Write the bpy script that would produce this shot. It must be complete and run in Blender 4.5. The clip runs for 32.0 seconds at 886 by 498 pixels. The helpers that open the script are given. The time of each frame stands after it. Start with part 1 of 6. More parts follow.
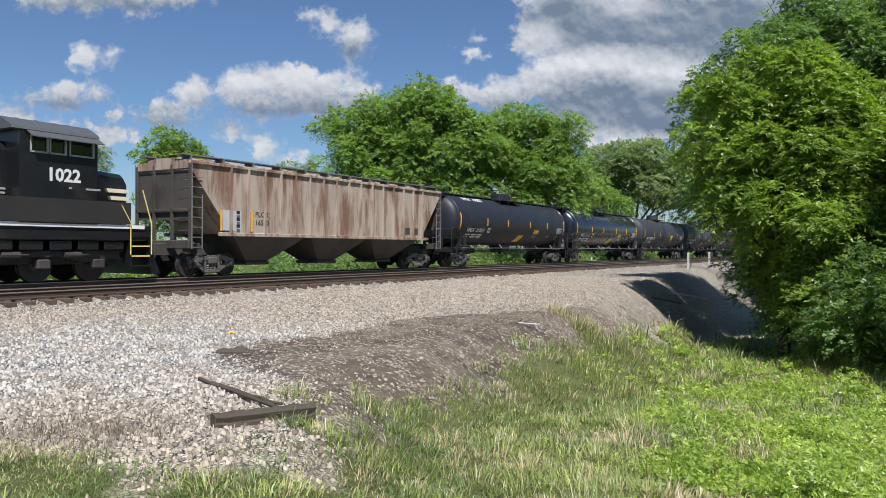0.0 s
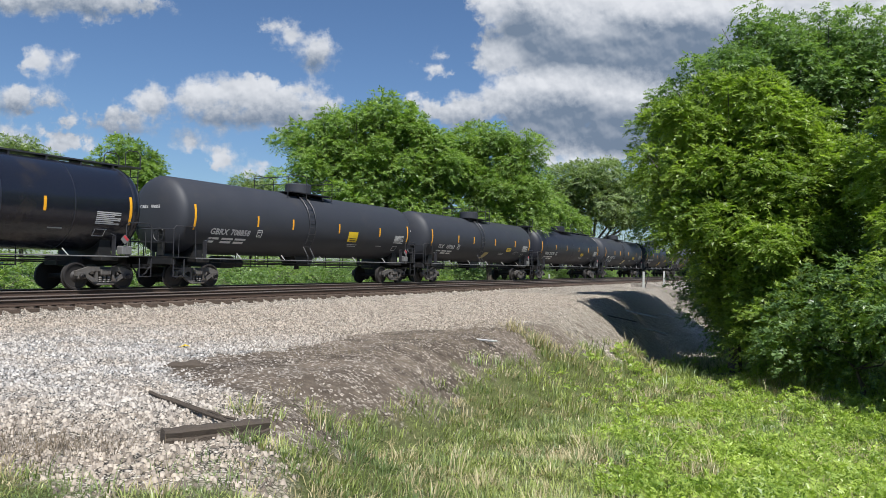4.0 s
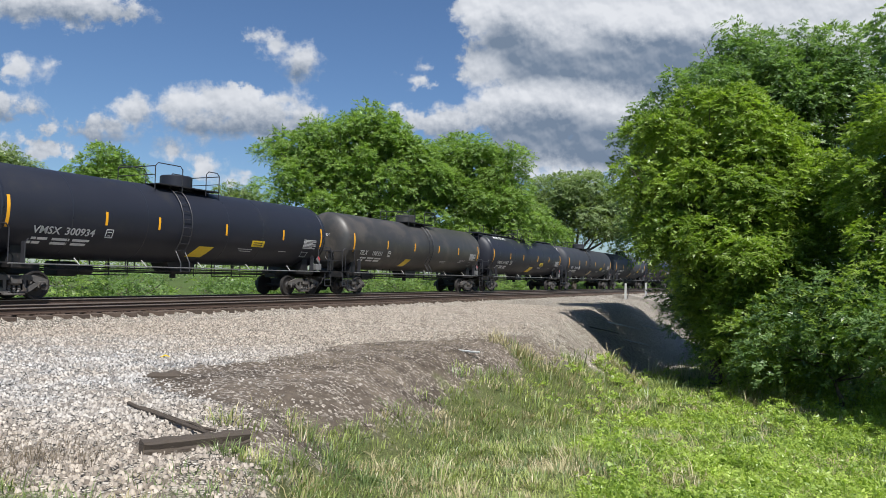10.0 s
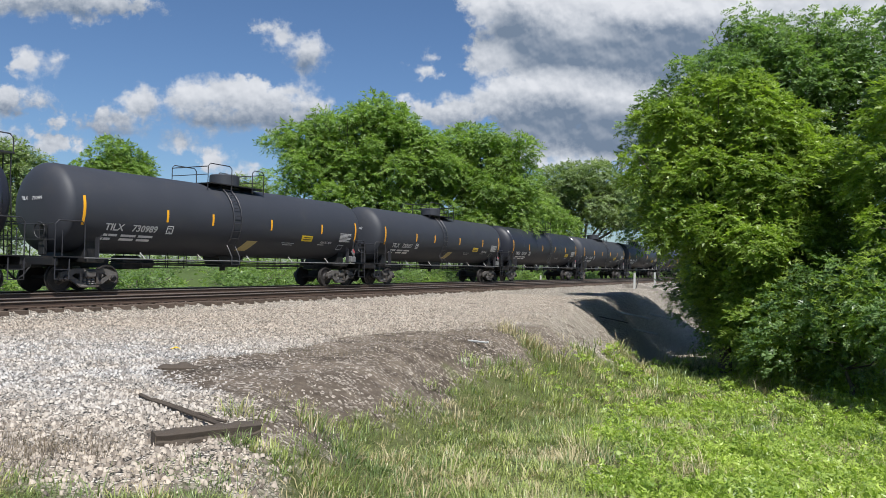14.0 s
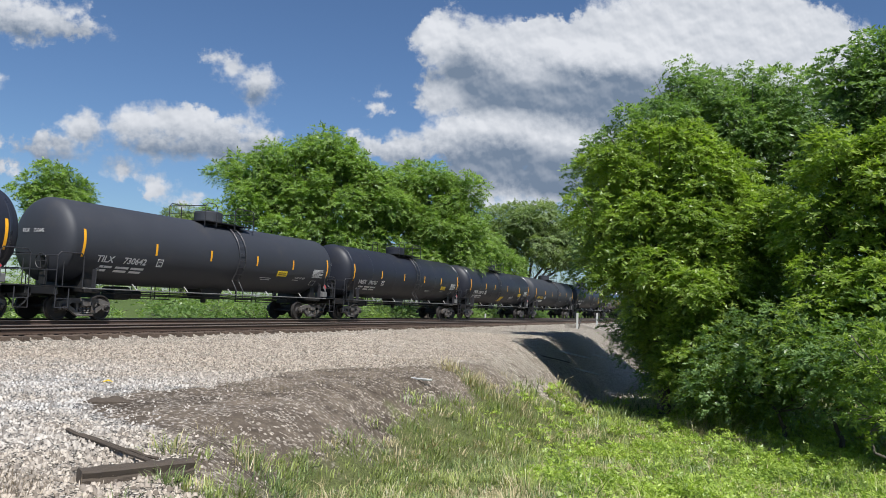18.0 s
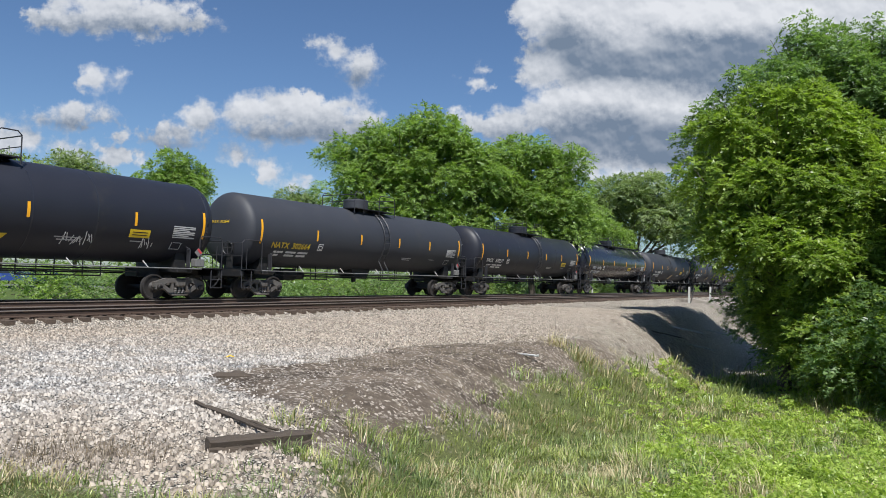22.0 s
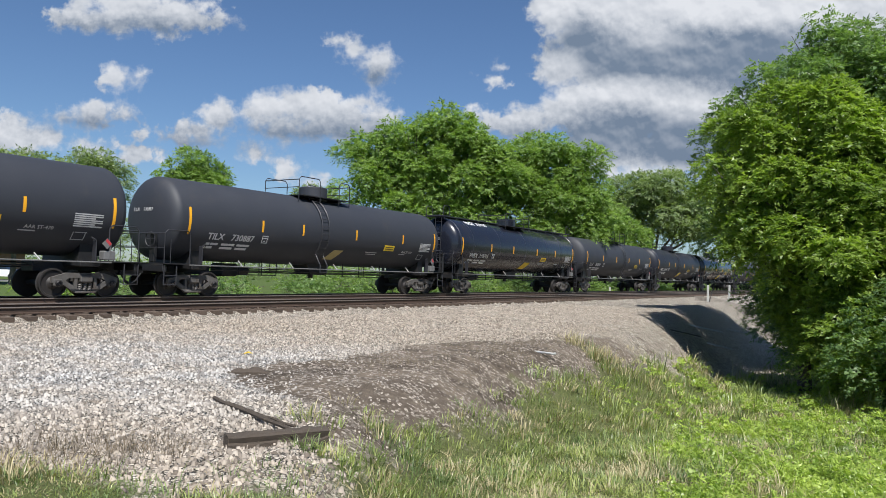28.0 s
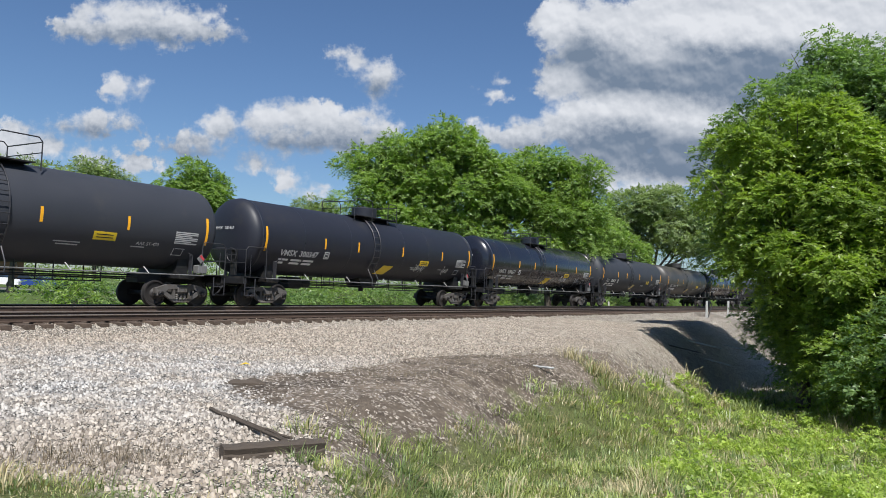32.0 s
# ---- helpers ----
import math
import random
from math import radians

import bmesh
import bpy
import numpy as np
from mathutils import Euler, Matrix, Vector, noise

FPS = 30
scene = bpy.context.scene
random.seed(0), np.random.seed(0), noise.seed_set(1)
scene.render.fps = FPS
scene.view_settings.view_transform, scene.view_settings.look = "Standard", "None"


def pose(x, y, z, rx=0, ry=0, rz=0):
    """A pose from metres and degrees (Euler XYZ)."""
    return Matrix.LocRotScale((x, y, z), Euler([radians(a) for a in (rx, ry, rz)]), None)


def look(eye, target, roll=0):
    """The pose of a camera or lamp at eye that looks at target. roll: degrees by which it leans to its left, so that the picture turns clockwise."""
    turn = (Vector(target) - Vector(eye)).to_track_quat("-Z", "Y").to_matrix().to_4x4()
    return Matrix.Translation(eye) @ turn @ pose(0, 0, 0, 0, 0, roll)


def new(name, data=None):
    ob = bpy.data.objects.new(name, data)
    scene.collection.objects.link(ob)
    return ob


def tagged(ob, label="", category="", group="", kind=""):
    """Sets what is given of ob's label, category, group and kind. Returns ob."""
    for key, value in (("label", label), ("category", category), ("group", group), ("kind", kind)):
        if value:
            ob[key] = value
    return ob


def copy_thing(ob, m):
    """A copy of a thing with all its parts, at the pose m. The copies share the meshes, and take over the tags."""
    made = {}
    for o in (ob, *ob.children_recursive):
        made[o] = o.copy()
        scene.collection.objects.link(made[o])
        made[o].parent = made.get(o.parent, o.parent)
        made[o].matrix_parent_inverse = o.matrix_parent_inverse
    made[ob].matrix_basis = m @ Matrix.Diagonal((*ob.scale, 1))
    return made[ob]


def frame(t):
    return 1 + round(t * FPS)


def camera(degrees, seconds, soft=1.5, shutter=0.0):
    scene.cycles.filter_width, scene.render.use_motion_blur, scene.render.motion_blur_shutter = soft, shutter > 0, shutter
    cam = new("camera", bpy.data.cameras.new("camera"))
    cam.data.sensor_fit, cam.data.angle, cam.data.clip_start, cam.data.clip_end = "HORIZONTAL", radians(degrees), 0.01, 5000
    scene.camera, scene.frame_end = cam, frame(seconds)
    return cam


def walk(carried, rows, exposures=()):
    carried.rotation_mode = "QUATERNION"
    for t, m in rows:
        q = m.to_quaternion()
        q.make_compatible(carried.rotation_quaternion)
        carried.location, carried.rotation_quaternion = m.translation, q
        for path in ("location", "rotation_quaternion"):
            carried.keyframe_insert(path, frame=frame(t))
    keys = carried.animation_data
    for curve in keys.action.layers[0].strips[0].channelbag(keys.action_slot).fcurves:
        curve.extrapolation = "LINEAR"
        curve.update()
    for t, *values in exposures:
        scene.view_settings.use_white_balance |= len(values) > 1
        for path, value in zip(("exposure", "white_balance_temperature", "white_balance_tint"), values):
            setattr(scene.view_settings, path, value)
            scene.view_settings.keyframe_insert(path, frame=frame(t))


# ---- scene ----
EYE = 1.10   # above the railhead, which is z = 0
cam = camera(61.5, 32.0, soft=0.7)
ROWS = [  # seconds, yaw, pitch, roll
    (0, -1.42, -0.05, -0.24), (0.5, -2.39, 0.08, -0.42), (1, -3.15, 0.34, -0.61), (1.5, -3.58, 0.65, -0.79),
    (2, -3.93, 0.82, -0.85), (2.5, -4.21, 0.84, -0.81), (4.5, -4.6, 1.43, -1.32), (5, -4.5, 1.73, -1.47),
    (5.5, -4.38, 1.99, -1.64), (6, -4.36, 2.18, -1.7), (6.5, -4.52, 2.28, -1.72), (7, -4.84, 2.3, -1.72),
    (7.5, -5.2, 2.31, -1.69), (8, -5.54, 2.28, -1.69), (8.5, -5.76, 2.26, -1.65), (9, -5.91, 2.2, -1.59),
    (9.5, -5.95, 2.14, -1.58), (10, -5.87, 2.04, -1.5), (10.5, -5.62, 1.94, -1.48), (11, -5.27, 1.82, -1.39),
    (11.5, -4.92, 1.71, -1.36), (12, -4.73, 1.6, -1.31), (12.5, -4.68, 1.53, -1.3), (13, -4.77, 1.46, -1.26),
    (13.5, -4.96, 1.41, -1.21), (14, -5.22, 1.3, -1.11), (14.5, -5.52, 1.2, -1.1),
    (16.5, -6.98, 3.25, -2.31), (17, -7.68, 4.7, -2.85), (17.5, -8.47, 4.62, -2.59), (18, -9.43, 4.24, -2.4),
    (18.5, -10.13, 4.05, -2.31), (19, -10.81, 4.2, -2.5), (19.5, -10.14, 4.93, -2.97),
    (20, -4.88, 5.56, -3.47), (20.5, -2.68, 4.29, -2.58), (21, -2.1, 3.24, -2.12),
    (21.5, -1.61, 2.63, -1.83), (22, -1.36, 2.13, -1.61), (22.5, -1.25, 1.85, -1.54),
    (23, -1.22, 1.75, -1.53), (23.5, -1.3, 1.76, -1.6), (24, -1.34, 1.9, -1.69), (24.5, -1.34, 2.01, -1.74),
    (26.5, -0.7, 1.82, -1.56), (27, -0.37, 1.77, -1.53), (27.5, -0.15, 1.8, -1.64), (28, -0.06, 1.91, -1.76),
    (28.5, -0.02, 2.06, -1.86), (29, -0.01, 2.22, -2.01), (29.5, 0.01, 2.38, -2.1), (30, 0.03, 2.52, -2.2),
    (30.5, 0.02, 2.62, -2.27), (31, -0.03, 2.69, -2.31), (31.5, -0.1, 2.77, -2.33), (32, -0.15, 2.9, -2.41),
]
walk(cam, [(t, pose(0, 0, EYE, 90 + p, r, y)) for t, y, p, r in ROWS], exposures=[(0.0, 0.5), (32.0, 0.5)])

# ---- the plan: s runs along the track, d across it, away from the eye ----
AZ = radians(32.79)
U = Vector((math.sin(AZ), math.cos(AZ), 0))
N = Vector((-math.cos(AZ), math.sin(AZ), 0))
YAW = 90 - 32.79
D_TRAIN, D_NEAR = 23.06, 18.86      # centre lines of the two tracks
HALF = 0.753                        # half the distance between rail centres


def at(s, d, z=0.0):
    return U * s + N * d + Vector((0, 0, z))


def bear(az, dist, z=0.0):
    return Vector((dist * math.sin(radians(az)), dist * math.cos(radians(az)), z))


def smooth(x):
    x = min(1.0, max(0.0, x))
    return x * x * (3 - 2 * x)


def ramp(x, pts):
    if x <= pts[0][0]:
        return pts[0][1]
    for (x0, y0), (x1, y1) in zip(pts, pts[1:]):
        if x <= x1:
            return y0 + (y1 - y0) * (x - x0) / (x1 - x0)
    return pts[-1][1]


CREST = [(-30, -2.0), (-2, 0.5), (2, 2.6), (5, 5.0), (8, 7.0), (18, 8.2), (38, 11.4), (58, 13.2), (90, 14.2)]


def rough(s, d, k):
    return noise.noise((s * k, d * k, 3.1))


def crest(s):
    return ramp(s, CREST) + 0.5 * noise.noise((s * 0.35, 7.7, 0.0)) * smooth((s - 6) / 6)


def height(s, d):
    """The ground's height: ballast bed, shelf, bank down to the creek, level land beyond."""
    if d > D_NEAR - 0.95:
        z = -0.23
        z -= 0.62 * smooth((d - D_TRAIN - 2.0) / 3.0)
        z += 0.10 * smooth((d - D_TRAIN - 12) / 20)
    else:
        z = -0.23 - 0.22 * smooth((D_NEAR - 0.95 - d) / 1.0) - 0.09 * smooth((D_NEAR - 3 - d) / 8)
    c = crest(s)
    t = c - d
    deep = ramp(s, [(-2, 0.0), (2, 0.12), (6, 0.62), (11, 1.2), (20, 2.3), (40, 2.9), (70, 3.2)])
    if t > 0:
        z -= deep * smooth(t / (1.3 + 1.15 * deep))
    if 0 < t < 6 and s > 4:
        z += 0.10 * rough(s, d, 0.45) + 0.05 * rough(s, d, 1.3)
    z += 0.8 * smooth((-d - 9) / 12) * (1 if d < 0 else 0)
    near = 1.0 if abs(s) < 90 and abs(d) < 60 else 0.0
    if near and d < D_NEAR - 1.6:
        z += 0.05 * rough(s, d, 0.8) + 0.02 * rough(s, d, 2.7)
    return z


# ---- daylight ----
SUN_AZ, SUN_EL = 168.0, 55.0   # degrees clockwise from straight ahead, degrees above the horizon
sun = new("sun", bpy.data.lights.new("sun", "SUN"))
sun.data.energy, sun.data.angle, sun.data.color = 4.8, radians(0.53), (0.985, 0.965, 0.925)
sun.matrix_world = look(bear(SUN_AZ, math.cos(radians(SUN_EL)) * 50, math.sin(radians(SUN_EL)) * 50), (0, 0, 0))


class Net:
    """Short words for a node tree."""

    def __init__(self, tree):
        self.t = tree

    def node(self, what, **sets):
        n = self.t.nodes.new(what)
        for k, v in sets.items():
            if k == "op":
                n.operation = v
            elif k == "mode":
                n.blend_type = v
            elif k == "kind":
                n.data_type = v
            elif k == "dims":
                n.noise_dimensions = v
            elif k == "feature":
                n.feature = v
        return n

    def put(self, sock, v):
        if isinstance(v, bpy.types.NodeSocket):
            self.t.links.new(v, sock)
        else:
            sock.default_value = v

    def math(self, op, a, b=0.0, clamp=False):
        n = self.node("ShaderNodeMath", op=op)
        n.use_clamp = clamp
        self.put(n.inputs[0], a), self.put(n.inputs[1], b)
        return n.outputs[0]

    def vec(self, op, a, b=(0, 0, 0)):
        n = self.node("ShaderNodeVectorMath", op=op)
        self.put(n.inputs[0], a), self.put(n.inputs[1], b)
        return n.outputs["Value"] if op in ("LENGTH", "DOT_PRODUCT") else n.outputs[0]

    def mix(self, f, a, b, mode="MIX"):
        n = self.node("ShaderNodeMix", kind="RGBA", mode=mode)
        self.put(n.inputs[0], f), self.put(n.inputs[6], a), self.put(n.inputs[7], b)
        return n.outputs[2]

    def noise(self, vector, scale, detail=4.0, rough=0.55, warp=0.0):
        n = self.node("ShaderNodeTexNoise")
        if vector is not None:
            self.put(n.inputs["Vector"], vector)
        n.inputs["Scale"].default_value, n.inputs["Detail"].default_value = scale, detail
        n.inputs["Roughness"].default_value, n.inputs["Distortion"].default_value = rough, warp
        return n.outputs[0]

    def span(self, x, a, b, lo=0.0, hi=1.0, smoothly=False):
        n = self.node("ShaderNodeMapRange")
        if smoothly:
            n.interpolation_type = "SMOOTHSTEP"
        self.put(n.inputs[0], x)
        for i, v in zip((1, 2, 3, 4), (a, b, lo, hi)):
            self.put(n.inputs[i], v)
        return n.outputs[0]


def rgb(r, g, b):
    return (r, g, b, 1.0)


# cumulus over the place: middle and half-axes in the plane one unit ahead, thousandths of 1.318
CLOUDS = [
    (87, 0, 55, 24), (157, -8, 70, 32), (248, -10, 60, 34), (302, 2, 42, 16), (187, -27, 120, 24), (147, 105, 22, 21), (192, 98, 14, 13),
    (80, 182, 32, 15), (117, 173, 38, 22), (161, 176, 24, 13), (6, 219, 50, 26), (-44, 215, 60, 35), (337, 173, 38, 25), (310, 196, 34, 17),
    (288, 214, 40, 14), (361, 166, 16, 16), (210, 214, 18, 7), (427, 160, 48, 30), (497, 151, 66, 34), (568, 162, 58, 30), (627, 166, 32, 26),
    (509, 186, 105, 20), (599, 188, 56, 18), (626, 72, 32, 30), (589, 47, 22, 9), (559, 32, 13, 5), (410, 235, 22, 17), (471, 259, 24, 13),
    (507, 285, 22, 12), (204, 241, 42, 17), (110, 240, 32, 15), (837, 99, 11, 5), (845, 74, 6, 6),
    (851, 169, 52, 23), (896, 167, 42, 28), (820, 156, 22, 12), (921, -32, 32, 24), (951, -38, 52, 58), (1038, -15, 120, 70), (951, 64, 46, 38),
    (1039, 56, 110, 60), (981, 139, 60, 48), (1072, 147, 120, 70), (1171, 93, 140, 110), (1169, -19, 160, 80), (1290, -2, 200, 120),
    (1053, 210, 100, 48), (1153, 207, 110, 48), (1104, 253, 90, 14), (1392, 36, 300, 200), (1542, -50, 300, 150), (-330, 120, 140, 60),
]
# shaded bases, and billows that stand out in the sun
GREY = [(1069, 54, 150, 38), (1180, 47, 110, 45), (978, 17, 50, 34), (1321, 48, 150, 60), (1082, 182, 110, 40), (1183, 199, 110, 45),
        (992, 195, 50, 25), (509, 198, 100, 13), (600, 199, 50, 10), (184, 16, 110, 9), (299, 222, 50, 7), (627, 97, 26, 8), (892, 193, 50, 9), (114, 191, 44, 8)]
LIT = [(1107, 10, 58, 18), (1050, 107, 120, 20), (949, 69, 40, 28), (941, -38, 30, 50), (1290, -43, 150, 26), (1172, 134, 60, 24), (1104, 253, 90, 10)]

world = bpy.data.worlds.new("sky")
scene.world = world
world.use_nodes = True


def build_sky():
    tree = world.node_tree
    tree.nodes.clear()
    n = Net(tree)

    def field(uv, blobs, round_off=0.014):
        """Distance outside (above 0) or inside (below 0) the joined blobs."""
        out = None
        for cx, cy, rx, ry in blobs:
            c = ((cx - 784) / 1000, (442 - cy) / 1000, 0)
            q = n.vec("MULTIPLY", n.vec("SUBTRACT", uv, c), (1000 / rx, 1000 / ry, 0))
            r = n.math("MULTIPLY", n.math("SUBTRACT", n.vec("LENGTH", q), 1.0), min(rx, ry) / 1000)
            if out is None:
                out = r
            else:
                out = n.math("SMOOTH_MIN", out, r)
                out.node.inputs[2].default_value = round_off
        return out

    sky = n.node("ShaderNodeTexSky")
    sky.sky_type, sky.sun_disc = "NISHITA", False
    sky.sun_elevation, sky.sun_rotation = radians(SUN_EL), radians(SUN_AZ)
    sky.air_density, sky.dust_density, sky.ozone_density = 1.0, 0.4, 2.2
    tc = n.node("ShaderNodeTexCoord")
    turn = n.node("ShaderNodeVectorRotate")
    turn.rotation_type = "Z_AXIS"
    turn.inputs["Angle"].default_value = radians(1.42)
    n.put(turn.inputs["Vector"], tc.outputs["Generated"])
    sep = n.node("ShaderNodeSeparateXYZ")
    n.put(sep.inputs[0], turn.outputs[0])
    ahead = n.math("MAXIMUM", sep.outputs[1], 0.05)
    comb = n.node("ShaderNodeCombineXYZ")
    n.put(comb.inputs[0], n.math("MULTIPLY", n.math("DIVIDE", sep.outputs[0], ahead), 1.318))
    n.put(comb.inputs[1], n.math("MULTIPLY", n.math("DIVIDE", sep.outputs[2], ahead), 1.318))
    uv = comb.outputs[0]
    big = n.node("ShaderNodeTexNoise")
    n.put(big.inputs["Vector"], uv)
    big.inputs["Scale"].default_value, big.inputs["Detail"].default_value = 16, 3
    bent = n.vec("ADD", uv, n.vec("MULTIPLY", n.vec("SUBTRACT", big.outputs["Color"], (0.5, 0.5, 0.5)), (0.030, 0.024, 0)))
    r = field(bent, CLOUDS)
    puff, curl = n.noise(uv, 26, 2, 0.5), n.noise(uv, 60, 8, 0.66)
    edge = n.math("ADD", r, n.math("ADD", n.math("MULTIPLY", n.math("SUBTRACT", puff, 0.5), -0.050), n.math("MULTIPLY", n.math("SUBTRACT", curl, 0.5), -0.042)))
    veil = n.span(n.noise(uv, 7, 3), 0.35, 0.65, 0.005, 0.018)
    cover = n.span(edge, veil, n.math("MULTIPLY", veil, -1.0), smoothly=True)
    # lit tops and grey undersides: compare with the cloud a little higher and towards the sun
    higher = (0.002, 0.006, 0)
    r_up = field(n.vec("ADD", bent, higher), CLOUDS)
    under = n.span(n.math("SUBTRACT", r, r_up), -0.006, 0.006, 0.5, -0.5)
    uv_up = n.vec("ADD", uv, higher)
    bumps = n.math("SUBTRACT", n.noise(uv, 17, 1.5, 0.5), n.noise(uv_up, 17, 1.5, 0.5))
    fine = n.math("SUBTRACT", n.noise(uv, 40, 2, 0.5), n.noise(uv_up, 40, 2, 0.5))
    shade = n.math("ADD", n.math("MULTIPLY", bumps, 1.5), n.math("ADD", n.math("MULTIPLY", fine, 0.45), n.math("MULTIPLY", under, 0.12)))
    grey = n.span(n.math("ADD", field(bent, GREY, 0.03), n.math("MULTIPLY", n.math("SUBTRACT", curl, 0.5), 0.05)), -0.020, 0.036, 1.0, 0.0, smoothly=True)
    lit = n.span(field(bent, LIT, 0.02), -0.012, 0.016, 1.0, 0.0, smoothly=True)
    tone = n.math("SUBTRACT", n.math("ADD", 0.78, n.math("ADD", shade, n.math("MULTIPLY", lit, 0.14))), n.math("MULTIPLY", grey, n.math("SUBTRACT", 0.72, n.math("MULTIPLY", lit, 0.34))))
    col = n.node("ShaderNodeMix", kind="RGBA")
    n.put(col.inputs[0], n.span(tone, 0.0, 1.0))
    n.put(col.inputs[6], rgb(2.1, 2.8, 3.9)), n.put(col.inputs[7], rgb(9.0, 9.3, 9.9))
    front = n.span(sep.outputs[1], 0.12, 0.3)
    low = n.span(sep.outputs[2], 0.0, 0.06)
    f = n.math("MULTIPLY", n.math("MULTIPLY", cover, front), low)
    blue = n.mix(1.0, sky.outputs[0], rgb(0.78, 0.94, 1.14), "MULTIPLY")
    out = n.mix(f, blue, col.outputs[2])
    bg = n.node("ShaderNodeBackground")
    n.put(bg.inputs[0], out)
    bg.inputs[1].default_value = 0.060
    o = n.node("ShaderNodeOutputWorld")
    n.put(o.inputs[0], bg.outputs[0])


build_sky()


# ---- materials ----
def material(name, colour, rough=0.6, metal=0.0, vary=0.25, scale=3.0, fine=40.0, bump=0.2, stain=None, stain_scale=0.7,
             stain_amount=0.5, spec=0.5, random=0.0, glow=0.0, rough_vary=0.1, stretch=(1, 1, 1), coat=0.0):
    """A painted, rusted or natural surface: broad and fine variation, stains of a second colour, fine relief."""
    m = bpy.data.materials.new(name)
    m.use_nodes = True
    n = Net(m.node_tree)
    b = m.node_tree.nodes["Principled BSDF"]
    tc = n.node("ShaderNodeTexCoord")
    p = n.vec("MULTIPLY", tc.outputs["Object"], stretch)
    broad, small = n.noise(p, scale, 5, 0.6), n.noise(p, fine, 4, 0.6)
    k = n.math("ADD", n.math("MULTIPLY", n.math("SUBTRACT", broad, 0.5), 2 * vary),
               n.math("MULTIPLY", n.math("SUBTRACT", small, 0.5), 1.4 * vary))
    if random:
        info = n.node("ShaderNodeObjectInfo")
        k = n.math("ADD", k, n.math("MULTIPLY", n.math("SUBTRACT", info.outputs["Random"], 0.5), 2 * random))
    base = n.mix(1.0, rgb(*colour), n.node("ShaderNodeCombineColor").outputs[0], "MULTIPLY")
    comb = base.node.inputs[7].links[0].from_node
    for i in range(3):
        n.put(comb.inputs[i], n.math("ADD", 1.0, k))
    if stain:
        s = n.span(n.noise(p, stain_scale, 6, 0.65, 0.4), 0.62 - 0.3 * stain_amount, 0.78 - 0.2 * stain_amount, smoothly=True)
        base = n.mix(s, base, rgb(*stain))
    n.put(b.inputs["Base Color"], base)
    n.put(b.inputs["Roughness"], n.math("ADD", rough, n.math("MULTIPLY", n.math("SUBTRACT", broad, 0.5), 2 * rough_vary), True))
    b.inputs["Metallic"].default_value = metal
    b.inputs["Specular IOR Level"].default_value = spec
    b.inputs["Coat Weight"].default_value = coat
    b.inputs["Coat Roughness"].default_value = 0.15
    if bump:
        bp = n.node("ShaderNodeBump")
        bp.inputs["Strength"].default_value, bp.inputs["Distance"].default_value = bump, 0.02
        n.put(bp.inputs["Height"], small)
        n.put(b.inputs["Normal"], bp.outputs[0])
    if glow:
        n.put(b.inputs["Emission Color"], rgb(*colour))
        b.inputs["Emission Strength"].default_value = glow
    return m


def leaf_material(name, dark, light, amount=0.48):
    """Leaves: colour varies from leaf to leaf and from bough to bough, light passes through."""
    m = bpy.data.materials.new(name)
    m.use_nodes = True
    n = Net(m.node_tree)
    b = m.node_tree.nodes["Principled BSDF"]
    geo = n.node("ShaderNodeNewGeometry")
    tc = n.node("ShaderNodeTexCoord")
    bough = n.math("MULTIPLY", n.math("SUBTRACT", n.noise(tc.outputs["Object"], 0.7, 4, 0.6), 0.5), 1.9)
    k = n.math("ADD", n.math("ADD", n.math("MULTIPLY", geo.outputs["Random Per Island"], 0.6), 0.2), bough, True)
    c = n.mix(k, rgb(*dark), rgb(*light))
    n.put(b.inputs["Base Color"], c)
    b.inputs["Roughness"].default_value = 0.38
    b.inputs["Specular IOR Level"].default_value = 0.5
    tr = n.node("ShaderNodeBsdfTranslucent")
    n.put(tr.inputs[0], n.mix(1.0, c, rgb(1.35, 1.5, 0.55), "MULTIPLY"))
    mx = n.node("ShaderNodeMixShader")
    mx.inputs[0].default_value = amount
    n.put(mx.inputs[1], b.outputs[0]), n.put(mx.inputs[2], tr.outputs[0])
    n.put(m.node_tree.nodes["Material Output"].inputs[0], mx.outputs[0])
    return m


MATTE = material("charcoal_tank_paint", (0.031, 0.034, 0.043), 0.60, vary=0.12, scale=0.8, fine=60, bump=0.03, stain=(0.042, 0.042, 0.046), stain_scale=0.5, stain_amount=0.3, spec=0.42)
GLOSS = material("black_gloss_tank_paint", (0.012, 0.014, 0.022), 0.24, vary=0.15, scale=0.7, fine=60, bump=0.015, stain=(0.030, 0.026, 0.024), stain_scale=0.45, stain_amount=0.35, coat=0.2)
SATIN = material("black_satin_tank_paint", (0.018, 0.020, 0.029), 0.48, vary=0.12, scale=0.7, fine=60, bump=0.02, stain=(0.030, 0.030, 0.032), stain_scale=0.5, stain_amount=0.3, spec=0.34)
DUSTY = material("faded_black_tank_paint", (0.040, 0.039, 0.038), 0.46, vary=0.18, scale=0.9, fine=50, bump=0.03, stain=(0.075, 0.066, 0.058), stain_scale=0.6, stain_amount=0.6)
IRON = material("black_underframe_iron", (0.012, 0.012, 0.013), 0.55, vary=0.3, scale=4, fine=50, bump=0.15, stain=(0.035, 0.029, 0.025), stain_scale=2.0, stain_amount=0.35)
TRUCK = material("dusty_cast_steel", (0.095, 0.088, 0.082), 0.6, vary=0.35, scale=4, fine=50, bump=0.25, stain=(0.070, 0.056, 0.047), stain_scale=2.5, stain_amount=0.5)
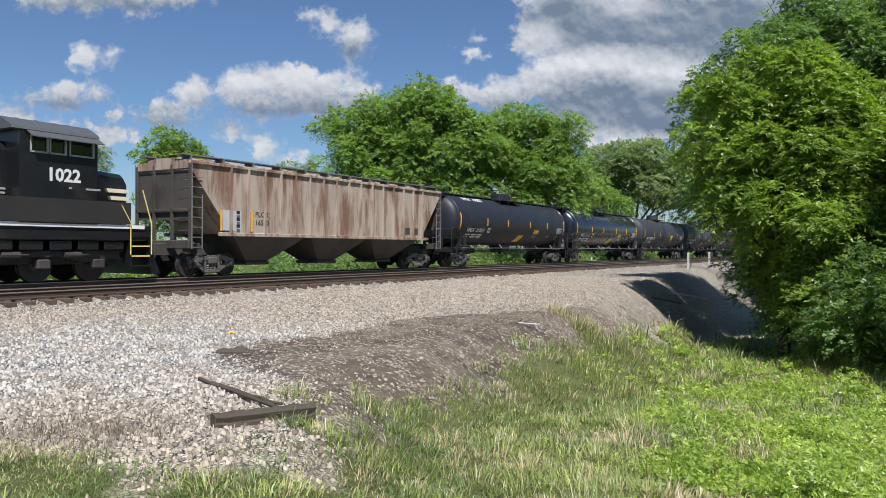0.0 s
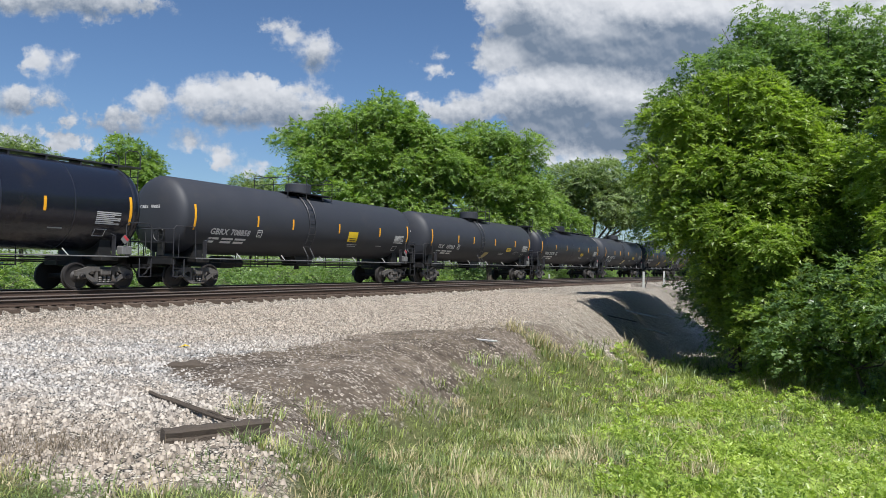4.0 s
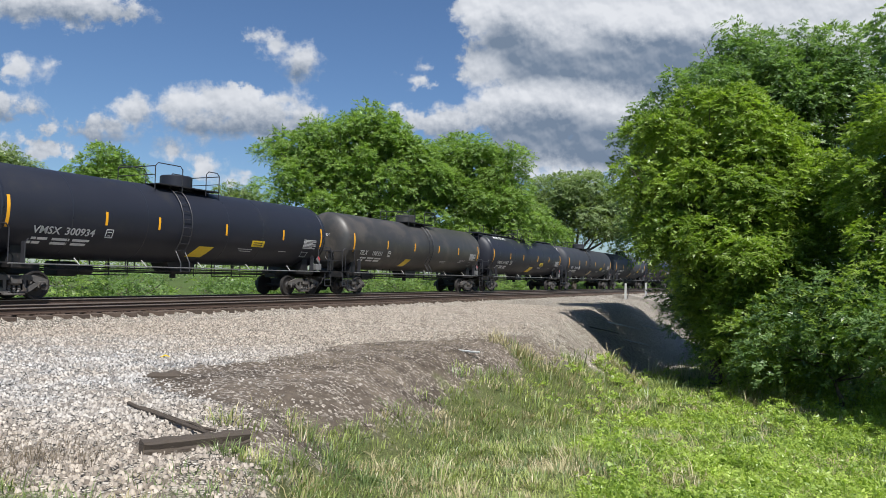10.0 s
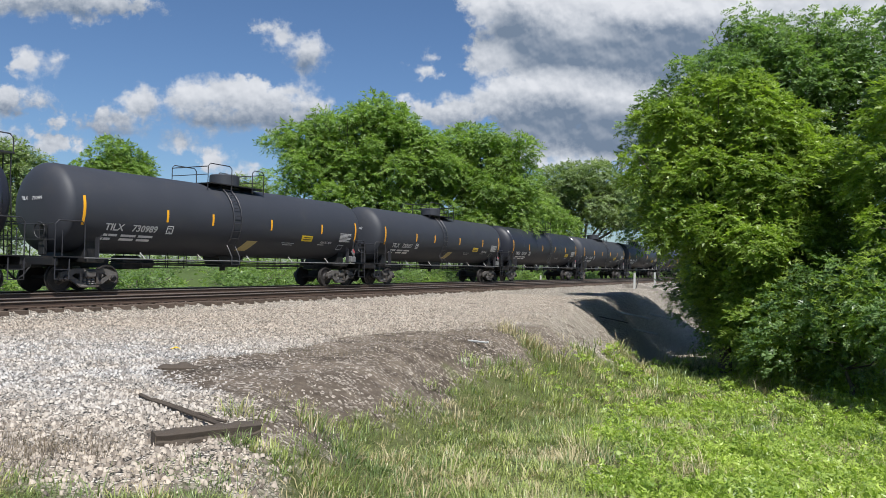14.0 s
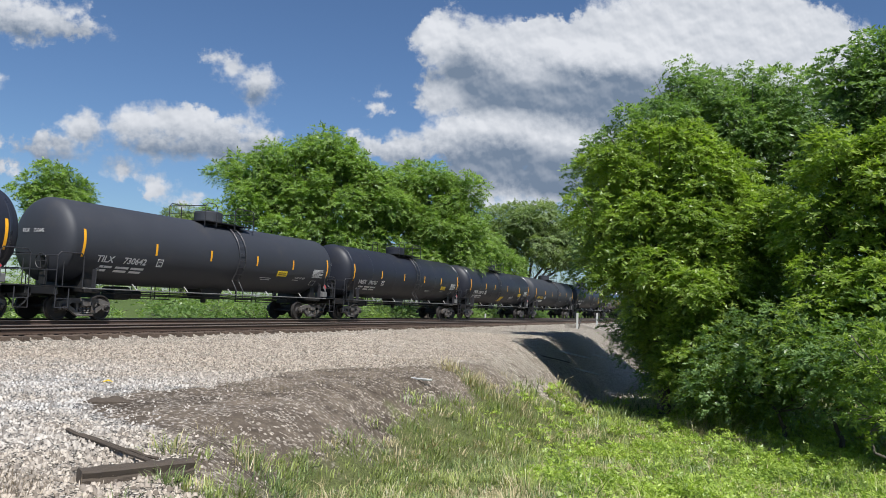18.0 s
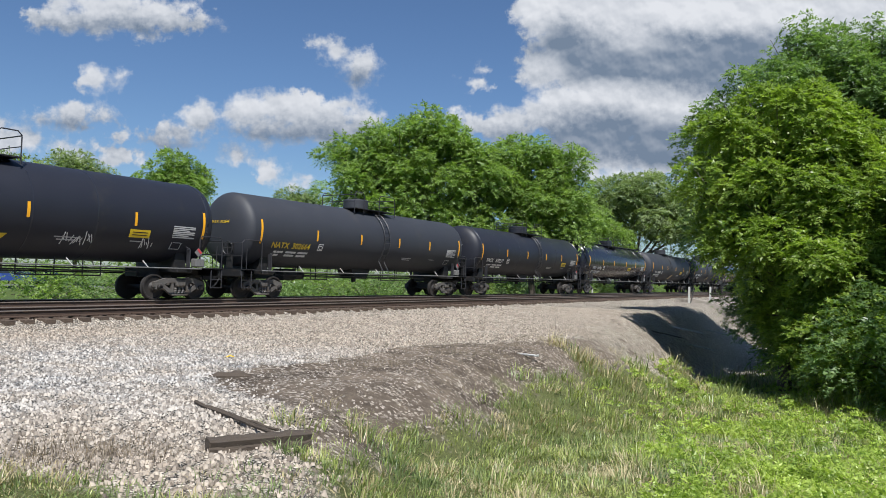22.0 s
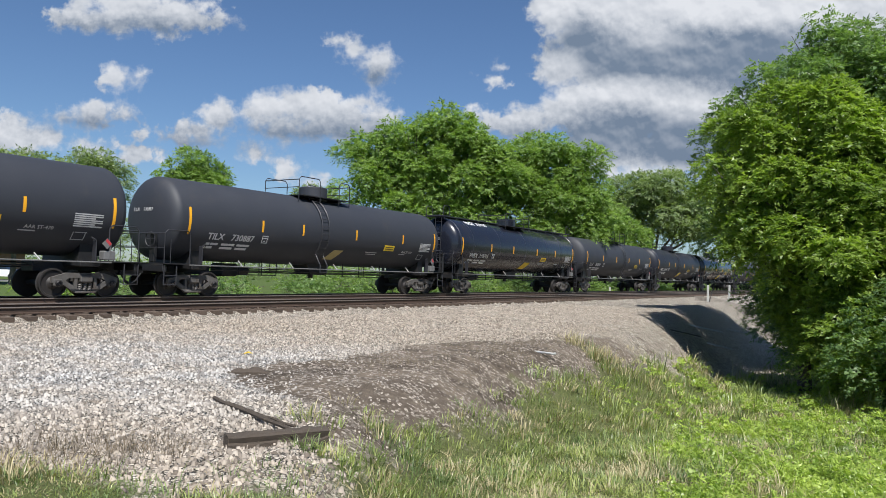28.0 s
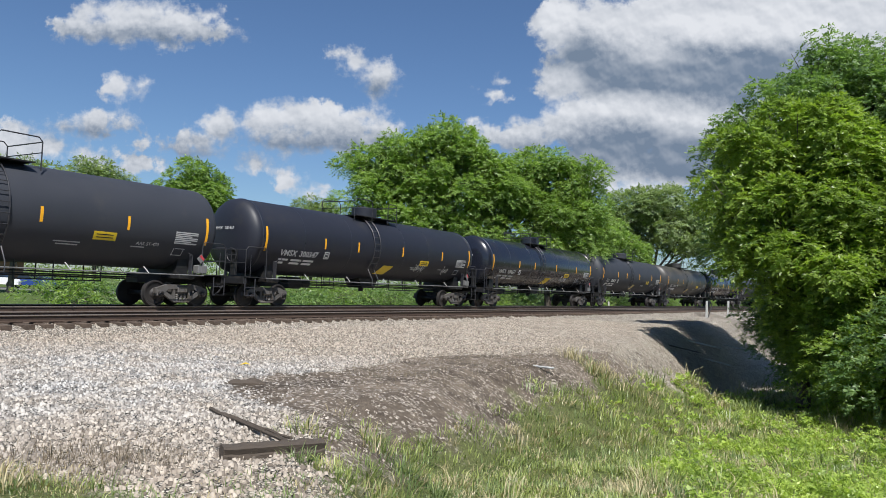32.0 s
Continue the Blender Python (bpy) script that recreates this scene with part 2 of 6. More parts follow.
WHEEL = material("dark_wheel_steel", (0.024, 0.021, 0.020), 0.6, metal=0.0, vary=0.3, scale=5, fine=60, bump=0.1)
BARE = material("worn_bright_steel", (0.35, 0.34, 0.33), 0.35, metal=0.9, vary=0.15, bump=0.05)
RAILING = material("black_handrail_paint", (0.03, 0.03, 0.035), 0.45, vary=0.2, bump=0.05)
PALE_RAIL = material("worn_grey_handrail", (0.14, 0.14, 0.14), 0.5, vary=0.3, bump=0.05)
ORANGE = material("yellow_orange_reflective_tape", (0.80, 0.38, 0.02), 0.4, vary=0.12, scale=6, bump=0.0)
YELLOW = material("yellow_label_paint", (0.72, 0.50, 0.02), 0.5, vary=0.15, scale=5, bump=0.0)
TAN_LABEL = material("faded_tan_yellow_paint", (0.42, 0.33, 0.13), 0.55, vary=0.2, scale=5, bump=0.0)
WHITE = material("white_stencil_paint", (0.62, 0.62, 0.62), 0.55, vary=0.2, scale=8, bump=0.0)
STENCIL = material("pale_grey_stencil_paint", (0.42, 0.42, 0.42), 0.6, vary=0.3, scale=8, bump=0.0)
TICK = material("pale_worn_bracket_steel", (0.45, 0.45, 0.44), 0.5, vary=0.2, bump=0.05)
BEAD = material("smooth_black_weld_bead", (0.018, 0.020, 0.028), 0.30, vary=0.15, bump=0.0, coat=0.3)
GREYSTENCIL = material("worn_grey_stencil_paint", (0.28, 0.28, 0.28), 0.6, vary=0.3, scale=8, bump=0.0)
RED = material("red_placard_paint", (0.45, 0.04, 0.05), 0.5, vary=0.1, bump=0.0)
RAIL = material("rusty_rail_steel", (0.075, 0.050, 0.038), 0.6, metal=0.3, vary=0.3, scale=5, fine=80, bump=0.15)
RAILTOP = material("worn_sunlit_railhead", (0.30, 0.25, 0.22), 0.42, metal=0.5, vary=0.2, bump=0.02)
TIE = material("weathered_creosote_tie", (0.095, 0.068, 0.050), 0.85, vary=0.4, scale=2.5, fine=40, bump=0.6, random=0.25, stretch=(1, 6, 6))
OLDWOOD = material("grey_rotting_timber", (0.085, 0.066, 0.050), 0.9, vary=0.45, scale=4, fine=30, bump=0.8, stretch=(1, 7, 7))
CONCRETE = material("weathered_concrete", (0.33, 0.30, 0.26), 0.85, vary=0.2, scale=1.5, fine=30, bump=0.3, stain=(0.16, 0.14, 0.12), stain_scale=1.2)
POST = material("white_painted_post", (0.46, 0.46, 0.44), 0.6, vary=0.15, bump=0.1)
BARK = material("furrowed_bark", (0.10, 0.085, 0.07), 0.9, vary=0.35, scale=3, fine=20, bump=0.8, stretch=(4, 4, 1))


# ---- building meshes ----
class Build:
    """Gathers vertices and faces of one mesh."""

    def __init__(self):
        self.v, self.f = [], []

    def add(self, verts, faces):
        k = len(self.v)
        self.v += [tuple(p) for p in verts]
        self.f += [tuple(i + k for i in q) for q in faces]
        return self

    def box(self, x0, x1, y0, y1, z0, z1, bevel=0.0):
        b = min(bevel, (x1 - x0) / 3, (y1 - y0) / 3, (z1 - z0) / 3)
        if b <= 0:
            v = [(x, y, z) for z in (z0, z1) for x, y in ((x0, y0), (x1, y0), (x1, y1), (x0, y1))]
            return self.add(v, [(3, 2, 1, 0), (4, 5, 6, 7), (0, 1, 5, 4), (1, 2, 6, 5), (2, 3, 7, 6), (3, 0, 4, 7)])
        rings = []
        for z, i in ((z0, b), (z0 + b, 0), (z1 - b, 0), (z1, b)):
            j = b if i == 0 else b
            a, c, e, g = x0 + i, x1 - i, y0 + i, y1 - i
            k = b * 0.6
            rings.append([(a + k, e, z), (c - k, e, z), (c, e + k, z), (c, g - k, z), (c - k, g, z), (a + k, g, z), (a, g - k, z), (a, e + k, z)])
        return self.rings(rings)

    def rings(self, rings, caps=True, closed=True):
        n = len(rings[0])
        v = [p for r in rings for p in r]
        f = []
        for i in range(len(rings) - 1):
            for j in range(n if closed else n - 1):
                a, b = i * n + j, i * n + (j + 1) % n
                f.append((a, b, b + n, a + n))
        if caps:
            f.append(tuple(range(n - 1, -1, -1)))
            f.append(tuple(range((len(rings) - 1) * n, len(rings) * n)))
        return self.add(v, f)

    def rod(self, p, q, r, n=6, r2=None):
        p, q = Vector(p), Vector(q)
        w = (q - p).normalized()
        a = w.orthogonal().normalized()
        b = w.cross(a)
        ang = [2 * math.pi * i / n for i in range(n)]
        return self.rings([[p + (a * math.cos(t) + b * math.sin(t)) * r for t in ang],
                           [q + (a * math.cos(t) + b * math.sin(t)) * (r2 if r2 is not None else r) for t in ang]])

    def pipe(self, pts, r, n=6):
        pts = [Vector(p) for p in pts]
        rings = []
        side = (pts[1] - pts[0]).orthogonal().normalized()
        for i, p in enumerate(pts):
            w = (pts[min(i + 1, len(pts) - 1)] - pts[max(i - 1, 0)]).normalized()
            side = (side - w * side.dot(w)).normalized()
            b = w.cross(side)
            rings.append([p + (side * math.cos(t) + b * math.sin(t)) * r for t in [2 * math.pi * k / n for k in range(n)]])
        return self.rings(rings)

    def lathe(self, prof, axis="x", at0=(0, 0, 0), n=24, caps=True):
        """Profile of (along, radius) turned about an axis through at0."""
        rings = []
        for a, r in prof:
            ring = []
            for i in range(n):
                t = 2 * math.pi * i / n
                c, s = r * math.cos(t), r * math.sin(t)
                q = {"x": (a, c, s), "y": (s, a, c), "z": (c, s, a)}[axis]
                ring.append((q[0] + at0[0], q[1] + at0[1], q[2] + at0[2]))
            rings.append(ring)
        return self.rings(rings, caps)

    def slab(self, outline, y0, y1):
        """An outline in x and z, drawn out along y."""
        return self.rings([[(x, y0, z) for x, z in outline], [(x, y1, z) for x, z in outline]])

    def mesh(self, name, material, flat=False):
        me = bpy.data.meshes.new(name)
        me.from_pydata(self.v, [], self.f)
        bm = bmesh.new()
        bm.from_mesh(me)
        bmesh.ops.recalc_face_normals(bm, faces=bm.faces)
        for e in bm.edges:
            e.smooth = len(e.link_faces) == 2 and e.calc_face_angle(0) < radians(32)
        for fc in bm.faces:
            fc.smooth = not flat
        bm.to_mesh(me)
        bm.free()
        me.materials.append(material)
        return me


def part(name, build, mat, parent=None, label="", m=None, flat=False):
    me = build.mesh(name, mat, flat) if isinstance(build, Build) else build
    ob = new(name, me)
    if parent is not None:
        ob.parent = parent
    if m is not None:
        ob.matrix_basis = m
    if label:
        ob["label"] = label
    return ob


def empty(name, m=None):
    ob = new(name)
    if m is not None:
        ob.matrix_basis = m
    return ob


def cloud_mesh(name, verts, faces, mats, smooth_faces=False):
    """A big mesh from arrays: verts (n, 3), faces (m, 3 or 4)."""
    me = bpy.data.meshes.new(name)
    verts, faces = np.asarray(verts, np.float32), np.asarray(faces, np.int32)
    k = faces.shape[1]
    me.vertices.add(len(verts))
    me.vertices.foreach_set("co", verts.ravel())
    me.loops.add(faces.size)
    me.loops.foreach_set("vertex_index", faces.ravel())
    me.polygons.add(len(faces))
    me.polygons.foreach_set("loop_start", np.arange(0, faces.size, k, dtype=np.int32))
    me.update(calc_edges=True)
    for m in mats:
        me.materials.append(m)
    return me


TEXTS = {}


def lettering(text, size, mat, name, parent, m, shear=0.0, weight=0.0):
    """Painted writing, 2 mm proud of its surface; m takes x along the line and y up."""
    key = (text, size, mat.name, shear, weight)
    if key not in TEXTS:
        cu = bpy.data.curves.new("writing", "FONT")
        cu.body, cu.size, cu.shear, cu.extrude = text, size, shear, 0.001
        cu.resolution_u, cu.offset = 2, weight
        ob = bpy.data.objects.new("writing", cu)
        scene.collection.objects.link(ob)
        bpy.context.view_layer.update()
        me = bpy.data.meshes.new_from_object(ob.evaluated_get(bpy.context.evaluated_depsgraph_get()))
        bpy.data.objects.remove(ob)
        me.materials.clear()
        me.materials.append(mat)
        TEXTS[key] = me
    return part(name, TEXTS[key], mat, parent, m=m)


# ---- tank cars ----
TANK_R, TANK_Z, TANK_HALF, HEAD = 1.49, 2.79, 8.04, 0.52
CAR = 18.47
TRUCK_X = CAR / 2 - 2.05
WHEEL_R = 0.457


def on_side(x, z, lift=0.006):
    """Place and lean on the near side of the tank at height z: x along, y up the shell."""
    a = math.asin((z - TANK_Z) / TANK_R)
    r = TANK_R + lift
    return pose(x, -r * math.cos(a), TANK_Z + r * math.sin(a)) @ pose(0, 0, 0, 90 - math.degrees(a) * 1.0, 0, 0)


def shell_patch(x0, x1, z0, z1, lift=0.006, lean=0.0, rows=4, side=-1):
    """A thin painted patch that follows the shell."""
    b = Build()
    v, f = [], []
    for i in range(rows + 1):
        z = z0 + (z1 - z0) * i / rows
        a = math.asin(max(-1, min(1, (z - TANK_Z) / TANK_R)))
        for x in (x0, x1):
            for r in (TANK_R - 0.01, TANK_R + lift):
                v.append((x + lean * i / rows, side * r * math.cos(a), TANK_Z + r * math.sin(a)))
    rings = [[v[i * 4], v[i * 4 + 1], v[i * 4 + 3], v[i * 4 + 2]] for i in range(rows + 1)]
    return b.rings(rings)


def make_wheelset():
    b = Build()
    for sgn in (-1, 1):
        y = sgn * 0.72
        prof = [(y - sgn * 0.07, 0.30), (y - sgn * 0.07, 0.482), (y - sgn * 0.045, 0.482), (y - sgn * 0.035, WHEEL_R), (y + sgn * 0.07, WHEEL_R - 0.006),
                (y + sgn * 0.07, 0.40), (y + sgn * 0.03, 0.37), (y + sgn * 0.02, 0.20), (y + sgn * 0.08, 0.13), (y + sgn * 0.08, 0.02)]
        b.lathe(prof, "y", n=22)
    b.lathe([(-1.1, 0.02), (-1.1, 0.08), (1.1, 0.08), (1.1, 0.02)], "y", n=10)
    for sgn in (-1, 1):   # bearing end caps with their bolts
        b.lathe([(sgn * 1.05, 0.10), (sgn * 1.14, 0.10), (sgn * 1.16, 0.07), (sgn * 1.16, 0.01)], "y", n=12)
        for k in range(3):
            t = k * 2.094
            b.rod((0.05 * math.cos(t), sgn * 1.15, 0.05 * math.sin(t)), (0.05 * math.cos(t), sgn * 1.19, 0.05 * math.sin(t)), 0.018, 6)
    return b.mesh("wheelset", WHEEL)


def make_sideframe(sgn):
    """Cast side frame: top chord over both bearings, a V below, windows left open."""
    b = Build()
    y0, y1 = sorted((sgn * 0.93, sgn * 1.06))
    b.slab([(-1.08, 0.47), (-1.08, 0.64), (-0.62, 0.78), (0.62, 0.78), (1.08, 0.64), (1.08, 0.47), (0.72, 0.50), (0.55, 0.62), (-0.55, 0.62), (-0.72, 0.50)], y0, y1)
    for k in (-1, 1):
        b.slab([(k * 0.98, 0.58), (k * 0.34, 0.17), (k * 0.20, 0.17), (k * 0.20, 0.27), (k * 0.80, 0.62)], y0 + 0.005, y1 - 0.005)
        b.slab([(k * 0.27, 0.20), (k * 0.37, 0.20), (k * 0.37, 0.66), (k * 0.27, 0.66)], y0 + 0.01, y1 - 0.01)
        b.box(*sorted((k * 0.76, k * 1.03)), y0 - 0.01, y1 + 0.01, 0.36, 0.60, 0.03)
    b.box(-0.34, 0.34, y0 - 0.02, y1 + 0.03, 0.15, 0.23, 0.02)
    return b.mesh("sideframe", TRUCK)


WHEELSET, FRAME_L, FRAME_R = make_wheelset(), make_sideframe(-1), make_sideframe(1)
SPRING = Build()
SPRING.lathe([(0.23 + 0.035 * i, 0.075 if i % 2 else 0.055) for i in range(8)], "z", (0, 0, 0), 10)
SPRING = SPRING.mesh("spring", TRUCK)
BOLSTER = Build().box(-0.20, 0.20, -1.12, 1.12, 0.48, 0.74, 0.04)
BOLSTER.lathe([(0.70, 0.36), (0.86, 0.36)], "z", n=16)
BOLSTER = BOLSTER.mesh("bolster", TRUCK)
BRAKES = Build()
for k in (-1, 1):
    BRAKES.box(*sorted((k * 0.33, k * 0.41)), -0.9, 0.9, 0.34, 0.44, 0.02)
    for q in (-0.72, 0.72):
        BRAKES.slab([(k * 0.41, 0.30), (k * 0.46, 0.30), (k * 0.44, 0.60), (k * 0.40, 0.60)], q - 0.06, q + 0.06)
BRAKES = BRAKES.mesh("brake_beam", IRON)



def add_truck(car, x, name="truck"):
    tr = part(name, BOLSTER, TRUCK, car, m=pose(x, 0, 0))
    for k in (-1, 1):
        w = part("wheelset", WHEELSET, WHEEL, tr, m=pose(k * 0.889, 0, WHEEL_R))
        for q in (-0.16, 0, 0.16):
            part("spring", SPRING, TRUCK, tr, m=pose(q, k * 0.99, 0))
    part("sideframe", FRAME_L, TRUCK, tr), part("sideframe", FRAME_R, TRUCK, tr)
    part("brake_beam", BRAKES, IRON, tr)
    return tr


def add_coupler(car, x, sgn):
    b = Build()
    b.box(*sorted((x, x - sgn * 0.75)), -0.10, 0.10, 0.76, 0.96, 0.02)
    b.slab([(x - sgn * 0.30, 0.72), (x + sgn * 0.02, 0.72), (x + sgn * 0.06, 0.80), (x + sgn * 0.06, 0.98), (x - sgn * 0.30, 1.02)], -0.20, 0.06)
    b.slab([(x - sgn * 0.14, 0.74), (x + sgn * 0.10, 0.74), (x + sgn * 0.10, 1.0), (x - sgn * 0.14, 1.0)], 0.06, 0.16)
    b.pipe([(x - sgn * 0.4, -0.32, 0.80), (x - sgn * 0.2, -0.34, 0.55), (x, -0.30, 0.42), (x + sgn * 0.12, -0.2, 0.5)], 0.03)
    part("coupler", b, IRON, car)


def tank_profile():
    prof = []
    for i in range(11):
        t = math.pi / 2 * i / 10
        prof.append((-TANK_HALF - HEAD * math.cos(t), max(0.02, TANK_R * math.sin(t) ** 0.80)))
    return prof + [(-a, r) for a, r in reversed(prof)]


def seam_ring(x, w, h):
    """A rounded weld bead round the shell."""
    return Build().lathe([(x - w, TANK_R - 0.004), (x - w * 0.7, TANK_R + h * 0.7), (x, TANK_R + h), (x + w * 0.7, TANK_R + h * 0.7), (x + w, TANK_R - 0.004)], "x", (0, 0, TANK_Z), 56, caps=False)


def arch_x(b, y, x0, x1, z0, z1, r=0.02):
    b.pipe([(x0, y, z0), (x0, y, z1 - 0.12), (x0 + 0.12, y, z1), (x1 - 0.12, y, z1), (x1, y, z1 - 0.12), (x1, y, z0)], r)


def make_tank_car(kind, paint):
    """One undressed tank car at the origin, railhead at z = 0. Kind L: running board along the top; A and B: side ladder left or right of the middle."""
    long_walk, flip = kind == "L", -1 if kind == "B" else 1
    car = empty("tank_car")
    tank = part("tank", Build().lathe(tank_profile(), "x", (0, 0, TANK_Z), 56), paint, car)
    if paint in (SATIN, GLOSS):
        for x in (-TANK_HALF + 0.10, TANK_HALF - 0.10):
            part("head_seam", seam_ring(x, 0.05, 0.022), BEAD, car)
        for x in (-6.6, -3.4, 0.1, 3.3, 5.7) if long_walk else (-5.6, -2.6, 1.5, 3.6):
            part("weld_seam", seam_ring(x, 0.022, 0.010), BEAD, car)
    # saddles and underframe
    for sgn in (-1, 1):
        b = Build()
        b.box(*sorted((sgn * (TRUCK_X - 0.35), sgn * (TRUCK_X + 0.30))), -1.30, 1.30, 0.98, 1.16, 0.03)
        b.slab([(sgn * (TRUCK_X - 0.28), 1.15), (sgn * (TRUCK_X + 0.26), 1.15), (sgn * (TRUCK_X + 0.16), 1.75), (sgn * (TRUCK_X - 0.2), 1.75)], -1.0, 1.0)
        part("saddle", b, IRON, car)
        b = Build().box(*sorted((sgn * (TRUCK_X - 1.3), sgn * (CAR / 2 - 0.45))), -0.32, 0.32, 0.80, 1.12, 0.02)
        b.box(*sorted((sgn * (CAR / 2 - 0.62), sgn * (CAR / 2 - 0.45))), -1.42, 1.42, 0.88, 1.14, 0.02)
        part("stub_sill", b, IRON, car)
        b = Build()
        x0, x1 = sorted((sgn * (TRUCK_X + 0.45), sgn * (CAR / 2 - 0.45)))
        b.box(x0, x1, -1.48, 1.48, 1.14, 1.18)
        part("end_platform", b, IRON, car)
        b = Build()
        xe, xi = sgn * (CAR / 2 - 0.50), sgn * (CAR / 2 - 1.55)
        for y in (-1.42, 1.42):
            b.pipe([(xe, y, 1.16), (xe, y, 2.20), (xe - sgn * 0.12, y, 2.32), (xi + sgn * 0.10, y, 2.32), (xi, y, 2.20), (xi, y, 1.16)], 0.02)
            b.rod((xe - sgn * 0.25, y, 1.16), (xe - sgn * 0.25, y, 2.0), 0.015)
        b.rod((xe, -1.42, 2.20), (xe, 1.42, 2.20), 0.02)
        b.rod((xe, -1.42, 1.70), (xe, 1.42, 1.70), 0.016)
        part("end_railing", b, RAILING, car)
        for y in (-1.44, 1.44):    # stirrup step below each corner
            b = Build()
            b.pipe([(xe, y, 1.1), (xe, y, 0.45), (xe - sgn * 0.5, y, 0.45), (xe - sgn * 0.5, y, 1.1)], 0.022)
            b.rod((xe, y, 0.75), (xe - sgn * 0.5, y, 0.75), 0.016)
            part("corner_step", b, RAILING, car)
        for y in (-1.5, 1.5):
            b = Build().box(*sorted((sgn * (TRUCK_X + 0.0), sgn * (TRUCK_X + 0.04))), *sorted((y, y * 0.88)), 1.16, 1.82, 0.01)
            b.rod((sgn * TRUCK_X, y, 1.82), (sgn * (TRUCK_X - 0.12), y * 0.95, 1.9), 0.02)
            part("corner_post", b, RAILING, car)
        add_coupler(car, sgn * CAR / 2, sgn)
        add_truck(car, sgn * TRUCK_X)
        # placard in its holder at the corner
        if sgn < 0:
            continue
        p = part("placard", Build().box(-0.12, 0.12, -0.006, 0.006, -0.12, 0.12), PALE_RAIL, car, "grey and red hazard placard",
                 m=pose(sgn * 7.55, -1.52, 1.72, 0, 45, 0))
        part("placard_band", Build().box(-0.11, 0.11, -0.008, -0.006, 0.02, 0.11), RED, p)
    # brake wheel on the far-running end
    b = Build()
    for r in (0.26,):
        pts = [(0.0, r * math.cos(2 * math.pi * i / 14), r * math.sin(2 * math.pi * i / 14)) for i in range(15)]
        b.pipe(pts, 0.018)
    for i in range(4):
        t = i * math.pi / 2
        b.rod((0, 0, 0), (0, 0.26 * math.cos(t), 0.26 * math.sin(t)), 0.014)
    part("brake_wheel", b, RAILING, car, m=pose(-CAR / 2 + 0.55, -0.55, 2.0))
    b = Build().box(-CAR / 2 + 0.60, -CAR / 2 + 0.72, -0.72, -0.44, 1.2, 2.2, 0.02)
    part("brake_stand", b, IRON, car)
    b = Build().box(CAR / 2 - 1.75, CAR / 2 - 1.35, -1.48, -1.2, 1.2, 1.5, 0.03)
    b.rod((CAR / 2 - 1.55, -1.45, 1.2), (CAR / 2 - 1.55, -1.5, 1.75), 0.03)
    part("hand_brake_gear", b, PALE_RAIL, car)
    # side handrails on little brackets
    for y in (-1, 1):
        b = Build()
        b.rod((-CAR / 2 + 1.5, y * 1.50, 1.13), (CAR / 2 - 1.5, y * 1.50, 1.13), 0.022)
        part("side_handrail", b, PALE_RAIL, car)
        for i in range(5):
            tick = Build().rod((0.07, y * 1.51, 1.14), (-0.07, y * 1.40, 1.36), 0.020)
            part("rail_bracket", tick, TICK, car, "short pale handrail bracket", m=pose(-5.4 + 2.7 * i, 0, 0))
    # pipes and rods under the belly
    b = Build()
    for y, z in ((-0.5, 0.98), (0.1, 1.06), (0.5, 0.92)):
        b.rod((-TRUCK_X + 1.2, y, z), (TRUCK_X - 1.2, y, z), 0.025)
    for x in (-4.6, -3.4, -2.6, 1.6, 2.8, 4.4):
        b.rod((x, -0.5, 0.80), (x, -0.5, 1.42), 0.022), b.rod((x, 0.5, 0.80), (x, 0.5, 1.42), 0.022)
    b.rod((-4.6, -0.5, 0.82), (-2.6, -0.5, 0.82), 0.02), b.rod((1.6, -0.5, 0.82), (4.4, -0.5, 0.82), 0.02)
    part("brake_rigging", b, IRON, car)
    b = Build().box(-5.3, -4.5, -0.35, 0.35, 0.75, 1.25, 0.06)
    b.lathe([(-4.4, 0.16), (-4.35, 0.18), (-3.8, 0.18), (-3.75, 0.16)], "x", (0, 0.0, 0.98), 14)
    part("brake_cylinder", b, IRON, car)
    b = Build()
    b.slab([(-0.75, 1.35), (-0.45, 0.88), (0.45, 0.88), (0.75, 1.35)], -0.45, 0.45)
    b.lathe([(0.72, 0.12), (0.90, 0.12)], "z", n=12)
    part("bottom_outlet_skid", b, IRON, car)
    # manway housing with its platform and railings
    top = TANK_Z + TANK_R
    dome = part("manway_housing", Build().lathe([(top - 0.12, 0.62), (top + 0.46, 0.62), (top + 0.50, 0.58), (top + 0.52, 0.02)], "z", n=24), paint, car)
    b = Build().box(*sorted((-1.76 * flip, 1.35 * flip)), -1.02, 1.02, top - 0.04, top, 0.0)
    part("platform", b, IRON, car)
    for sgn in (-1, 1):
        b = Build()
        for y in (-1.0, 1.0):
            arch_x(b, y, *sorted((sgn * 0.62, sgn * (1.34 + 0.6 * (sgn * flip < 0)))), top - 0.25, top + 0.75)
        xr = sgn * (1.34 + 0.6 * (sgn * flip < 0))
        b.rod((xr, -1.0, top + 0.62), (xr, 1.0, top + 0.62), 0.02)
        b.rod((xr, -1.0, top + 0.3), (xr, 1.0, top + 0.3), 0.016)
        part("platform_railing", b, RAILING, car)
